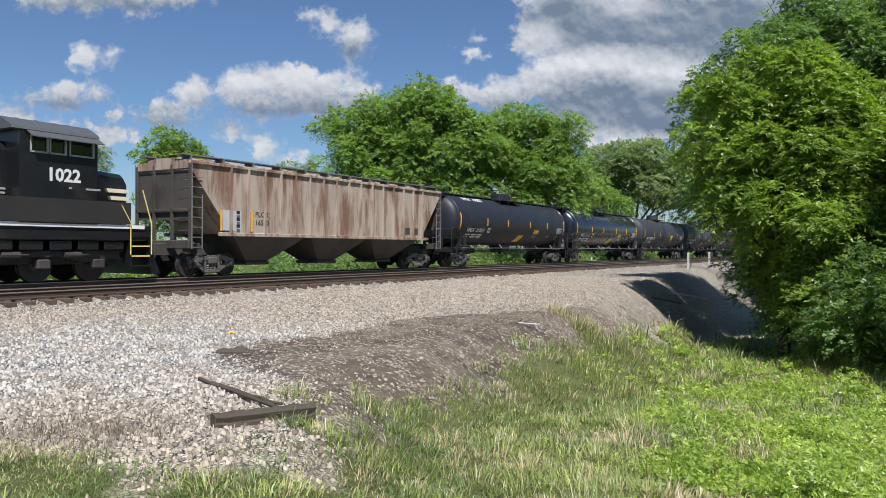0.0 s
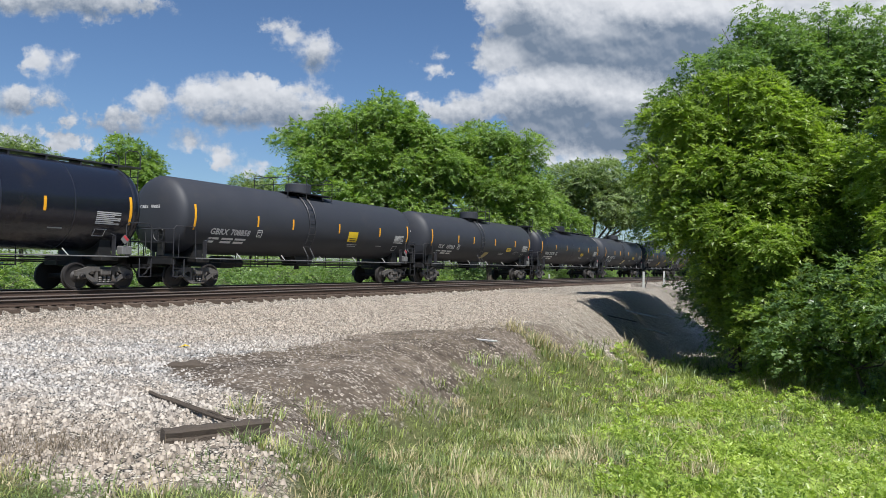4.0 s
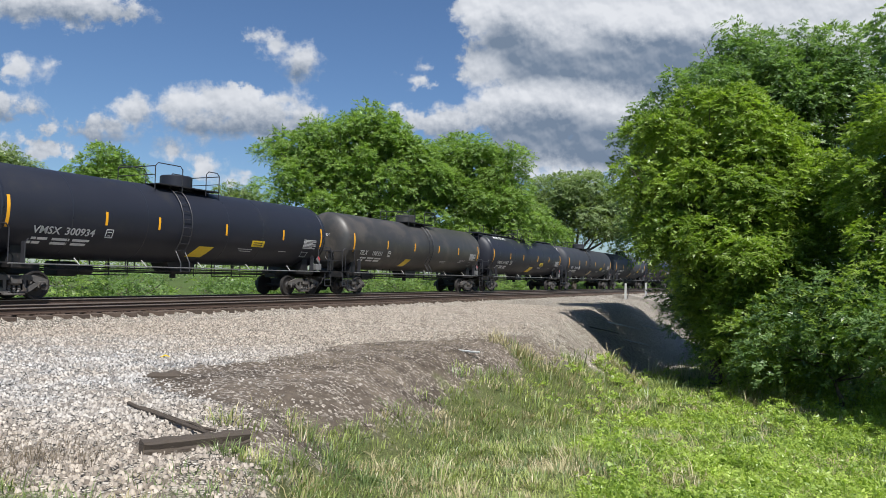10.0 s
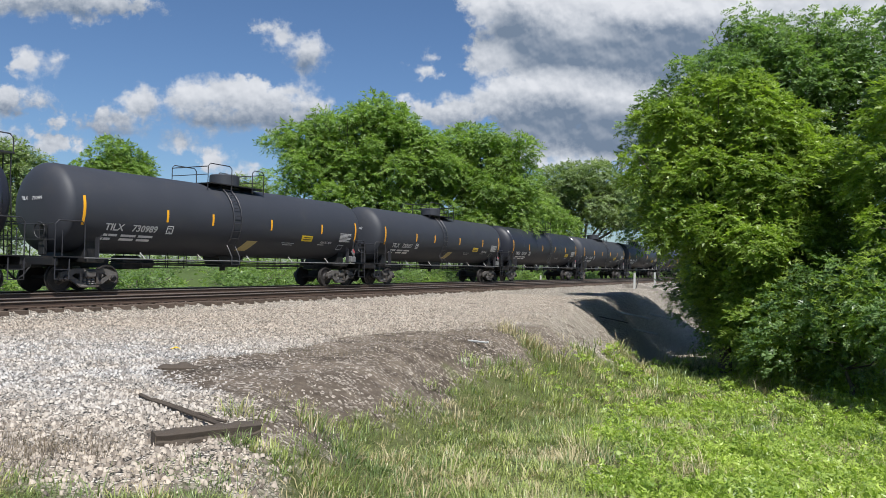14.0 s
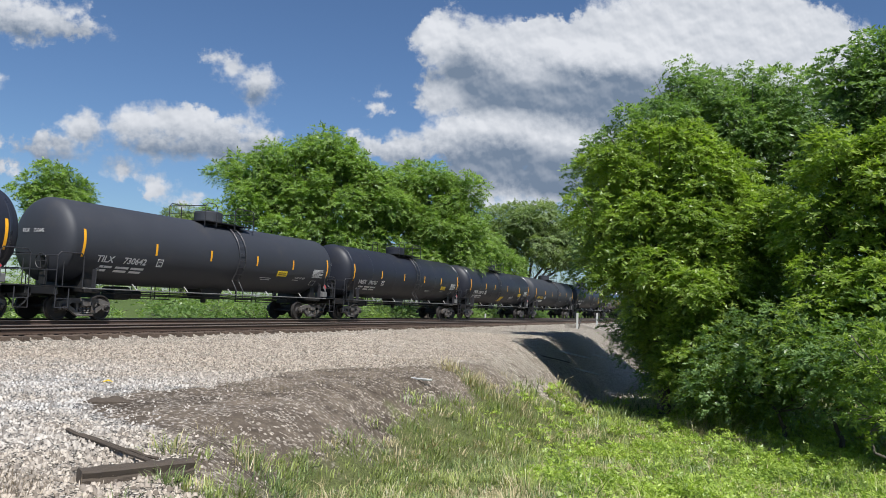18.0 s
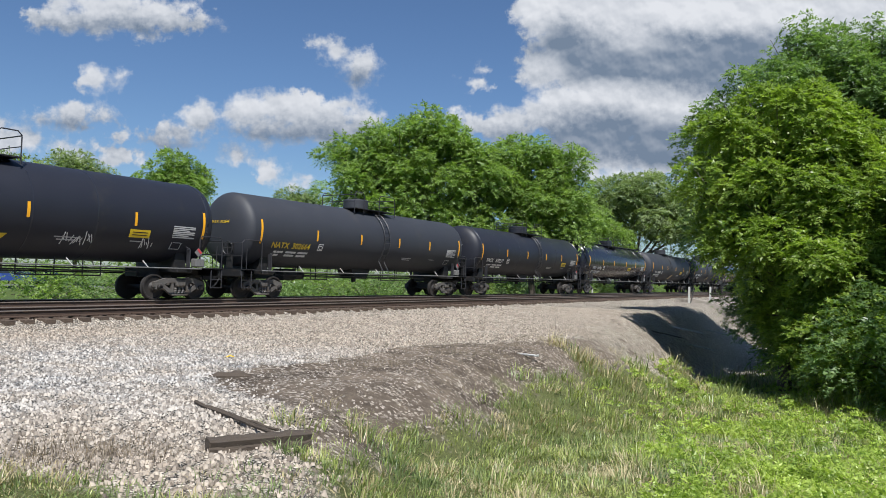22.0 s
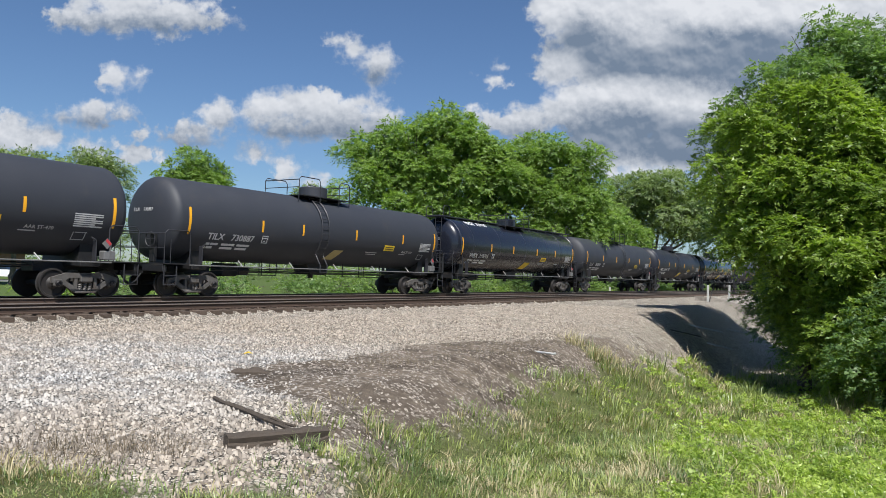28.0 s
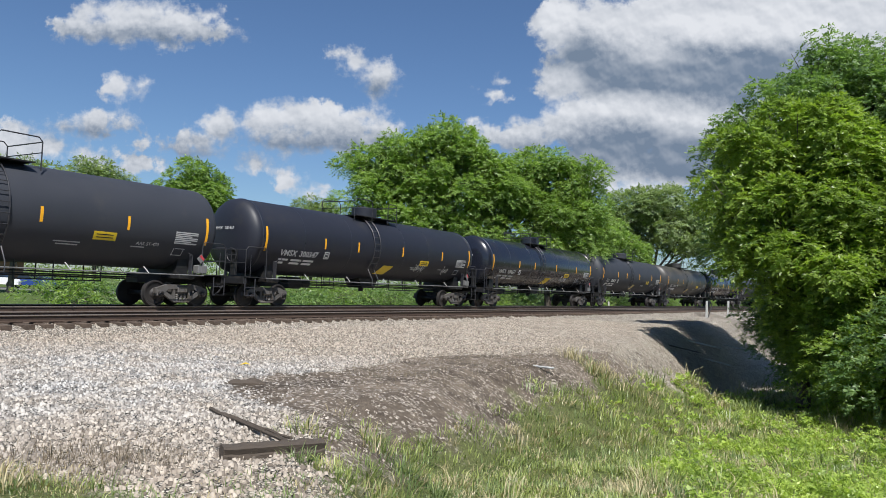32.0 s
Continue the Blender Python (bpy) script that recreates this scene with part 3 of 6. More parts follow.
    if long_walk:
        for sgn in (-1, 1):
            b = Build().box(*sorted((sgn * 1.36, sgn * (TANK_HALF + 0.55))), -0.32, 0.32, top + 0.07, top + 0.12)
            for i in range(6):
                x = sgn * (1.7 + 1.25 * i)
                b.box(x - 0.03, x + 0.03, -0.3, 0.3, top - 0.08, top + 0.07)
            b.box(*sorted((sgn * (TANK_HALF + 0.1), sgn * (TANK_HALF + 0.75))), -0.75, 0.45, top + 0.02, top + 0.07)
            part("running_board", b, RAILING, car)
            x = sgn * (TANK_HALF + 0.70)
            for y in (-0.72, 0.42):
                b = Build()
                arch_x(b, y, *sorted((x, x - sgn * 0.62)), top, top + 0.62)
                part("end_grab_rail", b, RAILING, car)
            b = Build()
            for y in (-0.62, -0.22):
                b.pipe([(x, y, top + 0.05), (x + sgn * 0.0, y, top - 0.6), (x + sgn * 0.12, y, 1.2)], 0.02)
            for i in range(9):
                b.rod((x + sgn * 0.02, -0.62, 1.45 + i * 0.32), (x + sgn * 0.02, -0.22, 1.45 + i * 0.32), 0.014)
            part("end_ladder", b, RAILING, car)
    else:
        rung = -0.80 if kind == "A" else 0.62
        for y in (-1, 1):
            b = Build()
            for x in (-0.22, 0.22):
                pts = []
                for i in range(9):
                    a = radians(72 - i * 14)
                    pts.append((x + rung, y * (TANK_R + 0.09) * math.cos(a), TANK_Z + (TANK_R + 0.09) * math.sin(a)))
                pts.append((x + rung, y * 1.50, 1.30))
                pts.append((x + rung, y * 1.50, 0.98))
                b.pipe(pts, 0.022)
            for i in range(10):
                a = radians(64 - i * 11.5)
                q = (y * (TANK_R + 0.09) * math.cos(a), TANK_Z + (TANK_R + 0.09) * math.sin(a))
                b.rod((rung - 0.22, *q), (rung + 0.22, *q), 0.015)
            b.rod((rung - 0.22, y * 1.5, 1.0), (rung + 0.22, y * 1.5, 1.0), 0.018)
            part("side_ladder", b, RAILING, car)
    # reflective strips and labels on both sides
    marks = {"A": [-4.38, -2.12, 1.33, 4.92], "B": [-4.48, -1.38, 1.75, 4.60], "L": [-4.52, -1.68, 1.72, 4.62]}[kind]
    for side in (-1, 1):
        for x in (-TANK_HALF + 0.22, TANK_HALF - 0.30):
            part("reflective_strip", shell_patch(x, x + 0.10, 2.22, 3.18, side=side, rows=6), ORANGE, car, "long yellow-orange reflective strip")
        for x in marks:
            part("reflective_strip", shell_patch(x, x + 0.09, 2.50, 2.95, side=side), ORANGE, car)
    for i in range(7):     # close lines of the data block
        part("data_line", shell_patch(TANK_HALF - 1.55, TANK_HALF - 0.62 - (0.25 if i % 3 == 1 else 0), 2.20 + 0.062 * i, 2.238 + 0.062 * i, rows=1), STENCIL, car)
    for i, (x, w, z) in enumerate(((-6.85, 0.16, 1.90), (-6.65, 0.34, 1.90), (-6.15, 0.62, 1.90), (-5.42, 0.62, 1.90), (-6.95, 0.14, 1.77), (-6.77, 0.26, 1.77), (-6.15, 0.58, 1.77), (-5.42, 0.55, 1.77),
                                   (2.3, 0.85, 1.98), (2.4, 0.70, 1.90), (4.9, 0.5, 1.98))):
        part("stencil_line", shell_patch(x, x + w, z, z + (0.075 if x < -4 else 0.03), rows=1), WHITE if x < -4 else STENCIL, car)
    b = Build()
    for z0, z1, xa, xb in ((2.08, 2.105, -4.28, -3.99), (2.345, 2.37, -4.28, -3.99), (2.08, 2.37, -4.28, -4.255), (2.08, 2.37, -4.015, -3.99), (2.26, 2.285, -4.22, -4.05), (2.14, 2.165, -4.18, -4.09)):
        b2 = shell_patch(xa, xb, z0, z1)
        b.add(b2.v, b2.f)
    part("class_mark_frame", b, WHITE, car)
    b = Build()
    for z0, z1, xa, xb in ((1.80, 1.82, 6.55, 6.95), (2.02, 2.04, 6.61, 7.01), (1.80, 2.04, 6.55, 6.575), (1.80, 2.04, 6.95, 6.975)):
        b2 = shell_patch(xa, xb, z0, z1)
        b.add(b2.v, b2.f)
    part("small_frame", b, STENCIL, car)
    return car


def letter_car(car, mark, mat, wide):
    for word, x in zip(mark.split(), (-7.12, -5.92) if wide else (-6.90, -5.80)):
        lettering(word, 0.365, mat, "lettering", car, on_side(x, 2.10), 0.0, 0.008)
    if mark.startswith("TILX"):
        lettering("AAR ST-470", 0.17, STENCIL, "lettering", car, on_side(5.05, 2.06), 0.0, 0.002)
    for word, y in zip(mark.split(), (0.62, 0.05)):
        lettering(word, 0.17, mat, "lettering", car, pose(-TANK_HALF - 0.528, y, 3.0, 90, 0, -90) @ pose(0, 0, 0, -4))


CARS = [  # mark, kind, paint, slanted panel (yellow, tan or none), yellow label's place
    ("VMSX 310825", "L", "S", "Y", 2.50), ("VMSX 311635", "L", "G", "Y", 2.50), ("GBRX 708858", "A", "M", "", 2.20), ("TILX 730962", "A", "M", "T", 3.58), ("VMSX 311739", "L", "S", "", 2.50),
    ("TILX 731007", "A", "M", "T", 3.58), ("VMSX 300934", "A", "S", "Y", 3.0), ("TILX 198331", "B", "D", "O", 0), ("VMSX 311463", "L", "S", "Y", 2.50), ("TILX 730989", "A", "M", "T", 3.58),
    ("TILX 730907", "A", "M", "T", 3.58), ("VMSX 300182", "B", "S", "", 4.80), ("TILX 730642", "B", "M", "", 3.50), ("VMSX 300761", "B", "S", "", 4.80), ("VMSX 300710", "A", "S", "Y", 4.80),
    ("NATX 302664", "B", "M", "", 0), ("VMSX 300239", "B", "S", "", 4.80), ("VMSX 310986", "L", "G", "", 2.50), ("TILX 730385", "A", "M", "T", 3.58), ("TILX 730887", "A", "M", "T", 3.58),
    ("VMSX 310705", "L", "G", "Y", 2.50), ("TILX 730894", "B", "M", "", 3.50), ("VMSX 300347", "A", "S", "Y", 3.0), ("VMSX 300637", "A", "G", "Y", 3.0), ("TILX 730620", "A", "M", "T", 3.58),
    ("TILX 730977", "A", "D", "T", 3.58), ("VMSX 300481", "B", "G", "", 4.80), ("TILX 730610", "B", "M", "", 3.50), ("VMSX 311120", "L", "G", "Y", 2.50), ("TILX 730633", "A", "M", "T", 3.58),
]


def dress_car(car, mark, kind, panel, label):
    """What differs from car to car: writing, yellow label, slanted panel."""
    letter_car(car, mark, YELLOW if mark.startswith("NATX") else WHITE, kind == "B")
    if kind == "L":
        for word, x in zip(mark.split(), (-6.5, -5.2)):
            lettering(word, 0.40, WHITE, "lettering", car, on_side(x, 4.0), 0.0, 0.010)
    if label:
        tall = 0.24 if mark.startswith("GBRX") else 0.0
        p = part("warning_label", shell_patch(label, label + 0.78, 2.12, 2.38 + tall), YELLOW, car, "yellow rectangular label")
        for i in range(2):
            part("label_line", shell_patch(label + 0.1, label + 0.68, 2.19 + 0.09 * i, 2.22 + 0.09 * i, 0.009, rows=1), IRON, p)
    if panel:
        x = {"Y": 0.0 if kind == "L" else -0.25, "T": -0.25, "O": -2.4}[panel]
        part("slanted_panel", shell_patch(x, x + (0.62 if panel != "Y" else 0.80), 1.58, 2.0, lean=0.36), TAN_LABEL if panel == "T" else YELLOW, car, "faded tan slanted panel" if panel == "T" else "yellow slanted panel")


LABELS = {"S": "black satin tank car with yellow reflective strips", "G": "glossy black tank car with yellow reflective strips",
          "M": "matte charcoal tank car with yellow reflective strips", "D": "faded dusty black tank car with yellow strips"}
PAINTS = {"S": SATIN, "G": GLOSS, "M": MATTE, "D": DUSTY}
ROLLING = []   # (thing, place along the track at the clip's start)
S0 = 35.94


def build_cars():
    first, cars = {}, []
    for i, (mark, kind, paint, panel, label) in enumerate(CARS):
        home = at(S0 + CAR * (i + 0.5), D_TRAIN)
        m = pose(home.x, home.y, 0, 0, 0, YAW)
        if (kind, paint) not in first:
            car = first[kind, paint] = make_tank_car(kind, PAINTS[paint])
            car.matrix_basis = m
        else:
            car = copy_thing(first[kind, paint], m)
        tagged(car, LABELS[paint] + (", top running board" if kind == "L" else ""), "tank car", "cars of the train")
        ROLLING.append((car, S0 + CAR * (i + 0.5)))
        cars.append(car)
    for i, (car, (mark, kind, paint, panel, label)) in enumerate(zip(cars, CARS)):
        dress_car(car, mark, kind, panel, label)
        if i in (14, 22, 23):          # scrawled paint low on the side
            rnd = random.Random(i)
            for x0, count in ((2.55, 13), (5.35, 6)):
                for k in range(count):
                    x = x0 + 0.085 * k
                    part("scrawl", shell_patch(x, x + 0.028, 1.76 + rnd.uniform(0, 0.16), 1.96 + rnd.uniform(0, 0.26), lean=rnd.uniform(-0.16, 0.16), rows=2), WHITE, car, "scrawled white paint stroke")


build_cars()


# ---- covered hopper and locomotive ----
RUST = material("faded_rusty_grey_paint", (0.37, 0.305, 0.25), 0.75, vary=0.25, scale=1.2, fine=30, bump=0.15, stain=(0.175, 0.095, 0.064), stain_scale=1.1, stain_amount=0.7, stretch=(2.2, 2.2, 0.35))
# grime on the small parts; on the hopper's bays and ends, shade as colour
GRIME_SHADE = material("grimy_shade_brown_grey_paint", (0.060, 0.052, 0.047), 0.7, vary=0.3, scale=1.5, fine=30, bump=0.15, stain=(0.035, 0.03, 0.027), stain_scale=0.8, stain_amount=0.6)
PRIMER = material("pale_grey_patch_paint", (0.42, 0.43, 0.43), 0.6, vary=0.15, bump=0.05)
LOCO = material("black_locomotive_paint", (0.010, 0.010, 0.012), 0.33, vary=0.2, scale=1.0, fine=50, bump=0.03, stain=(0.03, 0.026, 0.022), stain_scale=0.6, stain_amount=0.4)
LOCODUST = material("dusty_black_locomotive_paint", (0.022, 0.020, 0.018), 0.6, vary=0.25, scale=1.0, fine=40, bump=0.05, stain=(0.03, 0.026, 0.024), stain_scale=0.9)
CREAM = material("cream_stripe_paint", (0.62, 0.56, 0.42), 0.5, vary=0.15, bump=0.02)
TAN = material("tan_patch_paint", (0.52, 0.36, 0.17), 0.5, vary=0.15, bump=0.02)
SILLWHITE = material("white_sill_stripe", (0.66, 0.66, 0.66), 0.5, vary=0.15, bump=0.02)
RAILYELLOW = material("yellow_handrail_paint", (0.70, 0.55, 0.16), 0.5, vary=0.15, bump=0.02)
GLASS = material("dark_window_glass", (0.015, 0.02, 0.022), 0.08, vary=0.1, bump=0.0, spec=0.8)
FRAMEGREY = material("grey_window_frame", (0.32, 0.32, 0.31), 0.5, vary=0.15, bump=0.02)
ROOFGREY = material("dark_grey_roof_paint", (0.075, 0.08, 0.085), 0.5, vary=0.2, bump=0.05)


def make_hopper():
    """Three-bay covered hopper with ribbed sides and sloped ends."""
    half, end = 8.5, 9.44
    car = empty("hopper_car")
    w = 1.52
    body = Build()
    # inverted-trapezium side outline drawn out across the width, rounded shoulders on top
    rings = []
    for x, zb in ((-half, 3.95), (-half + 1.9, 1.62), (half - 1.9, 1.62), (half, 3.95)):
        rings.append([(x, -w, zb), (x, -w, 4.10), (x, -w + 0.12, 4.24), (x, -0.4, 4.36), (x, 0.4, 4.36), (x, w - 0.12, 4.24), (x, w, 4.10), (x, w, zb)])
    body.rings(rings)
    part("body", body, RUST, car)
    for side in (-1, 1):
        for i in range(16):
            x = -half + 1.86 + i * (2 * half - 3.72) / 15
            b = Build().box(x - 0.045, x + 0.045, *sorted((side * w, side * (w + 0.10))), 1.62, 4.14, 0.012)
            part("side_rib", b, RUST, car)
        b = Build().box(-half, half, *sorted((side * (w - 0.02), side * (w + 0.09))), 4.10, 4.22, 0.015)
        part("top_chord", b, RUST, car)
        b = Build().box(-half + 1.3, half - 1.3, *sorted((side * (w - 0.03), side * (w + 0.085))), 1.52, 1.66, 0.015)
        part("side_sill", b, RUST, car)
    for i in range(3):         # discharge bays
        c = (i - 1) * 4.35
        b = Build()
        b.rings([[(c - 2.1, -w + 0.04, 1.60), (c + 2.1, -w + 0.04, 1.60), (c + 2.1, w - 0.04, 1.60), (c - 2.1, w - 0.04, 1.60)],
                 [(c - 0.55, -0.55, 0.52), (c + 0.55, -0.55, 0.52), (c + 0.55, 0.55, 0.52), (c - 0.55, 0.55, 0.52)]])
        b.box(c - 0.65, c + 0.65, -0.65, 0.65, 0.40, 0.53, 0.02)
        # bays coloured dark for the shade below the body
        part("hopper_bay", b, GRIME_SHADE, car)
    for sgn in (-1, 1):
        # end cage: corner posts, cross bars, slope sheet left open behind them
        xe = sgn * (half + 0.02)
        for y in (-w + 0.05, -0.5, 0.5, w - 0.05):
            b = Build().box(*sorted((xe, xe - sgn * 0.09)), y - 0.05, y + 0.05, 1.30, 4.12, 0.012)
            # posts coloured dark to match the shaded end
            part("end_post", b, GRIME_SHADE, car)
        b = Build().box(*sorted((sgn * (half - 2.2), sgn * (end - 0.35))), -0.33, 0.33, 0.80, 1.25, 0.02)
        b.box(*sorted((sgn * (half - 0.15), sgn * (half + 0.08))), -w, w, 1.05, 1.35, 0.02)
        part("end_sill", b, GRIME_SHADE, car)
        # dark sheet added in place of the shade on the sloped end
        part("end_sheet", Build().box(*sorted((sgn * (half - 0.12), sgn * (half - 0.09))), -w + 0.06, w - 0.06, 2.1, 4.15), GRIME_SHADE, car)
        b = Build().box(*sorted((xe, xe - sgn * 0.06)), -w, w, 2.40, 2.50, 0.01)
        part("end_cross_bar", b, GRIME_SHADE, car)
        for side in (-1, 1):
            b = Build()
            y = side * (w + 0.06)
            for x in (half - 0.02, half - 0.48):
                b.rod((sgn * x, y, 1.05), (sgn * x, y, 4.12 if x > half - 0.1 else 3.0), 0.022)
            for k in range(8 if True else 0):
                z = 1.10 + k * 0.36
                b.rod((sgn * (half - 0.02), y, z), (sgn * (half - 0.48), y, z), 0.016)
            part("corner_ladder", b, PALE_RAIL, car)
        b = Build()
        for k in range(8):
            b.rod((xe + sgn * 0.05, -w + 0.05, 1.35 + k * 0.36), (xe + sgn * 0.05, -w + 0.55, 1.35 + k * 0.36), 0.014)
        part("end_ladder", b, PALE_RAIL, car)
        add_coupler(car, sgn * end, sgn)
        add_truck(car, sgn * (end - 2.35))
    # roof walk and hatch covers
    for side in (-1, 1):
        b = Build().box(-half - 0.1, half + 0.1, *sorted((side * 0.75, side * 1.2)), 4.44, 4.48)
        part("roof_walk", b, PALE_RAIL, car)
        for i in range(12):
            x = -half + 0.3 + i * 1.53
            b = Build().box(x - 0.03, x + 0.03, *sorted((side * 0.72, side * 1.22)), 4.24, 4.44)
            part("roof_walk_bracket", b, PALE_RAIL, car)
    for i in range(5):
        x = -6.4 + i * 3.2
        b = Build().box(x - 1.4, x + 1.4, -0.30, 0.30, 4.34, 4.47, 0.03)
        part("roof_hatch", b, RUST, car)
    # patches of paint and writing
    y = -(w + 0.004)
    part("paint_patch", Build().box(-7.02, -6.10, y - 0.002, y, 1.74, 2.50), PRIMER, car, "pale grey paint patch")
    for x in (-7.15, -5.62):
        part("reflective_strip", Build().box(x - 0.05, x + 0.04, y - 0.085, y - 0.078, 1.72, 2.5), ORANGE, car)
    for i in range(3):
        part("black_square", Build().box(-6.40, -6.24, y - 0.085, y - 0.078, 1.85 + 0.26 * i, 1.97 + 0.26 * i), IRON, car)
    for x in (5.1, 5.85):
        part("stencil_box", Build().box(x, x + 0.42, y - 0.003, y, 1.80, 2.14), GRIME_SHADE, car)
    lettering("PLCX", 0.30, IRON, "lettering", car, pose(-5.36, y - 0.002, 2.30, 90), 0.0, 0.004)
    lettering("16590", 0.30, IRON, "lettering", car, pose(-5.36, y - 0.002, 1.98, 90), 0.0, 0.004)
    return tagged(car, "faded grey covered hopper car streaked with brown rust", "hopper car", "cars of the train")


LOCO_WHEELS = []


def make_loco():
    """Six-axle diesel; the nose points to +x."""
    L = 22.3
    e = empty("locomotive")
    b = Build().box(-L / 2 + 0.7, L / 2 - 0.7, -1.45, 1.45, 1.30, 1.62, 0.03)
    part("frame", b, LOCO, e)
    for side in (-1, 1):
        part("sill_stripe", Build().box(-L / 2 + 0.75, L / 2 - 0.95, *sorted((side * 1.45, side * 1.49)), 1.70, 1.82), SILLWHITE, e, "white stripe along the walkway edge")
        part("walkway", Build().box(-L / 2 + 0.75, L / 2 - 0.75, *sorted((side * 0.9, side * 1.45)), 1.62, 1.80), LOCO, e)
    part("underframe_equipment", Build().box(-L / 2 + 1.5, L / 2 - 1.6, -0.95, 0.95, 0.55, 1.32, 0.05), IRON, e)
    for k in range(7):
        x = 3.4 + k * 0.9
        part("equipment_box", Build().box(x, x + 0.7, -1.38, -1.0, 1.0, 1.30, 0.03), LOCO, e)
    part("fuel_tank", Build().box(-2.9, 2.9, -1.35, 1.35, 0.42, 1.28, 0.18), LOCO, e)
    hood = Build()
    hood.rings([[(x, -0.92, 1.8), (x, -0.92, 3.9), (x, -0.6, 4.2), (x, 0.6, 4.2), (x, 0.92, 3.9), (x, 0.92, 1.8)] for x in (-L / 2 + 1.5, 6.0)])
    part("long_hood", hood, LOCO, e)
    for i in range(9):
        x = -9.0 + i * 1.6
        part("hood_door", Build().box(x, x + 1.45, -0.955, -0.92, 2.0, 3.6, 0.01), LOCO, e)
    part("radiator", Build().box(-9.6, -6.4, -1.35, 1.35, 3.55, 4.45, 0.08), LOCO, e)
    for i in range(6):
        part("louvre", Build().box(4.6, 5.9, -0.97, -0.92, 2.15 + i * 0.12, 2.21 + i * 0.12), FRAMEGREY, e)
    # cab with a window band, a roof and a visor
    x0, x1 = 6.0, 8.45
    cab = Build()
    cab.slab([(x0, 1.8), (x1, 1.8), (x1, 3.86), (x0, 3.86)], -1.52, 1.52)
    part("cab", cab, LOCO, e)
    for a, c in ((x0, x0 + 0.30), (x0 + 1.42, x0 + 1.50), (x1 - 0.12, x1)):
        part("cab_pillar", Build().box(a, c, -1.52, 1.52, 3.86, 4.52), LOCO, e)
    part("cab_lower_panel", Build().box(x0 - 1.4, x1 + 1.2, -1.535, -1.50, 1.84, 2.55), LOCODUST, e, "dusty brown-black lower panel")
    roof = Build()
    roof.rings([[(x, -1.56, 4.50), (x, -1.50, 4.60), (x, -0.95, 4.88), (x, 0.95, 4.88), (x, 1.50, 4.60), (x, 1.56, 4.50)] for x in (x0 - 0.25, x1 + 0.05)])
    part("cab_roof", roof, ROOFGREY, e)
    b = Build()
    b.rings([[(x, -1.53, 4.46), (x, -1.85, 4.28), (x, -1.85, 4.31), (x, -1.53, 4.50)] for x in (x0 + 0.2, x1 + 0.02)])
    part("window_visor", b, ROOFGREY, e)
    for a, c in ((x0 + 0.30, x0 + 0.86), (x0 + 0.88, x0 + 1.42), (x0 + 1.50, x1 - 0.12)):
        win = part("cab_window", Build().box(a + 0.05, c - 0.05, -1.47, -1.45, 3.90, 4.44), GLASS, e)
        f = Build()
        for bx in ((a, a + 0.05, 3.86, 4.48), (c - 0.05, c, 3.86, 4.48), (a, c, 3.86, 3.91), (a, c, 4.43, 4.48)):
            f.box(bx[0], bx[1], -1.545, -1.44, bx[2], bx[3])
        part("window_frame", f, FRAMEGREY, win)
    nose = Build()
    nose.rings([[(x, -0.95 * k, 1.8), (x, -0.95 * k, z - 0.15), (x, -0.8 * k, z), (x, 0.8 * k, z), (x, 0.95 * k, z - 0.15), (x, 0.95 * k, 1.8)] for x, z, k in ((x1, 3.55, 1.5), (x1 + 1.15, 3.50, 1.25), (x1 + 1.4, 3.3, 1.05))])
    part("nose", nose, LOCO, e)
    for i in range(4):
        xs = x1 + 0.35 + 0.12 * i
        b = Build().slab([(xs, 2.98 - 0.24 * i), (xs + 0.06, 2.86 - 0.24 * i), (x1 + 1.16, 2.86 - 0.24 * i), (x1 + 1.16, 2.98 - 0.24 * i)], -1.46, -1.30)
        part("nose_stripe", b, CREAM, e)
    part("tan_panel", Build().box(x1 + 0.18, x1 + 0.55, -1.50, -1.48, 2.05, 2.35), TAN, e, "square tan panel")
    part("nose_headlight", Build().box(x1 + 1.38, x1 + 1.44, -0.3, 0.3, 2.9, 3.1, 0.02), FRAMEGREY, e)
    # steps and handrails at the front corner
    for side in (-1, 1):
        for k in range(4):
            part("step", Build().box(L / 2 - 1.45, L / 2 - 0.75, *sorted((side * 1.15, side * 1.5)), 0.45 + k * 0.33, 0.49 + k * 0.33), RAILYELLOW if k % 3 else LOCO, e)
        for x in (L / 2 - 1.5, L / 2 - 0.75):
            part("step_side", Build().box(x, x + 0.05, *sorted((side * 1.1, side * 1.5)), 0.4, 1.8), LOCO, e)
        for x, q in ((L / 2 - 1.5, 0.9), (L / 2 - 0.7, 1.6)):
            b = Build().pipe([(x, side * 1.52, 0.85), (x, side * 1.52, 1.9), (x - 0.35, side * 1.52, 1.8 + q * 0.75)], 0.022)
            part("step_handrail", b, RAILYELLOW, e, "yellow handrail beside the steps")
    for i in range(8):
        x = -9.8 + i * 2.1
        b = Build().rod((x, -1.44, 1.8), (x, -1.44, 2.8), 0.02)
        part("handrail_post", b, LOCO, e)
    part("handrail", Build().rod((-9.8, -1.44, 2.8), (5.0, -1.44, 2.8), 0.02), LOCO, e)
    b = Build().box(L / 2 - 0.72, L / 2 - 0.62, -1.45, 1.45, 0.85, 1.75, 0.02)
    b.slab([(L / 2 - 0.65, 0.18), (L / 2 - 0.25, 0.18), (L / 2 - 0.55, 0.85), (L / 2 - 0.65, 0.85)], -1.4, 1.4)
    part("pilot_plate", b, LOCO, e)
    add_coupler(e, L / 2, 1), add_coupler(e, -L / 2, -1)
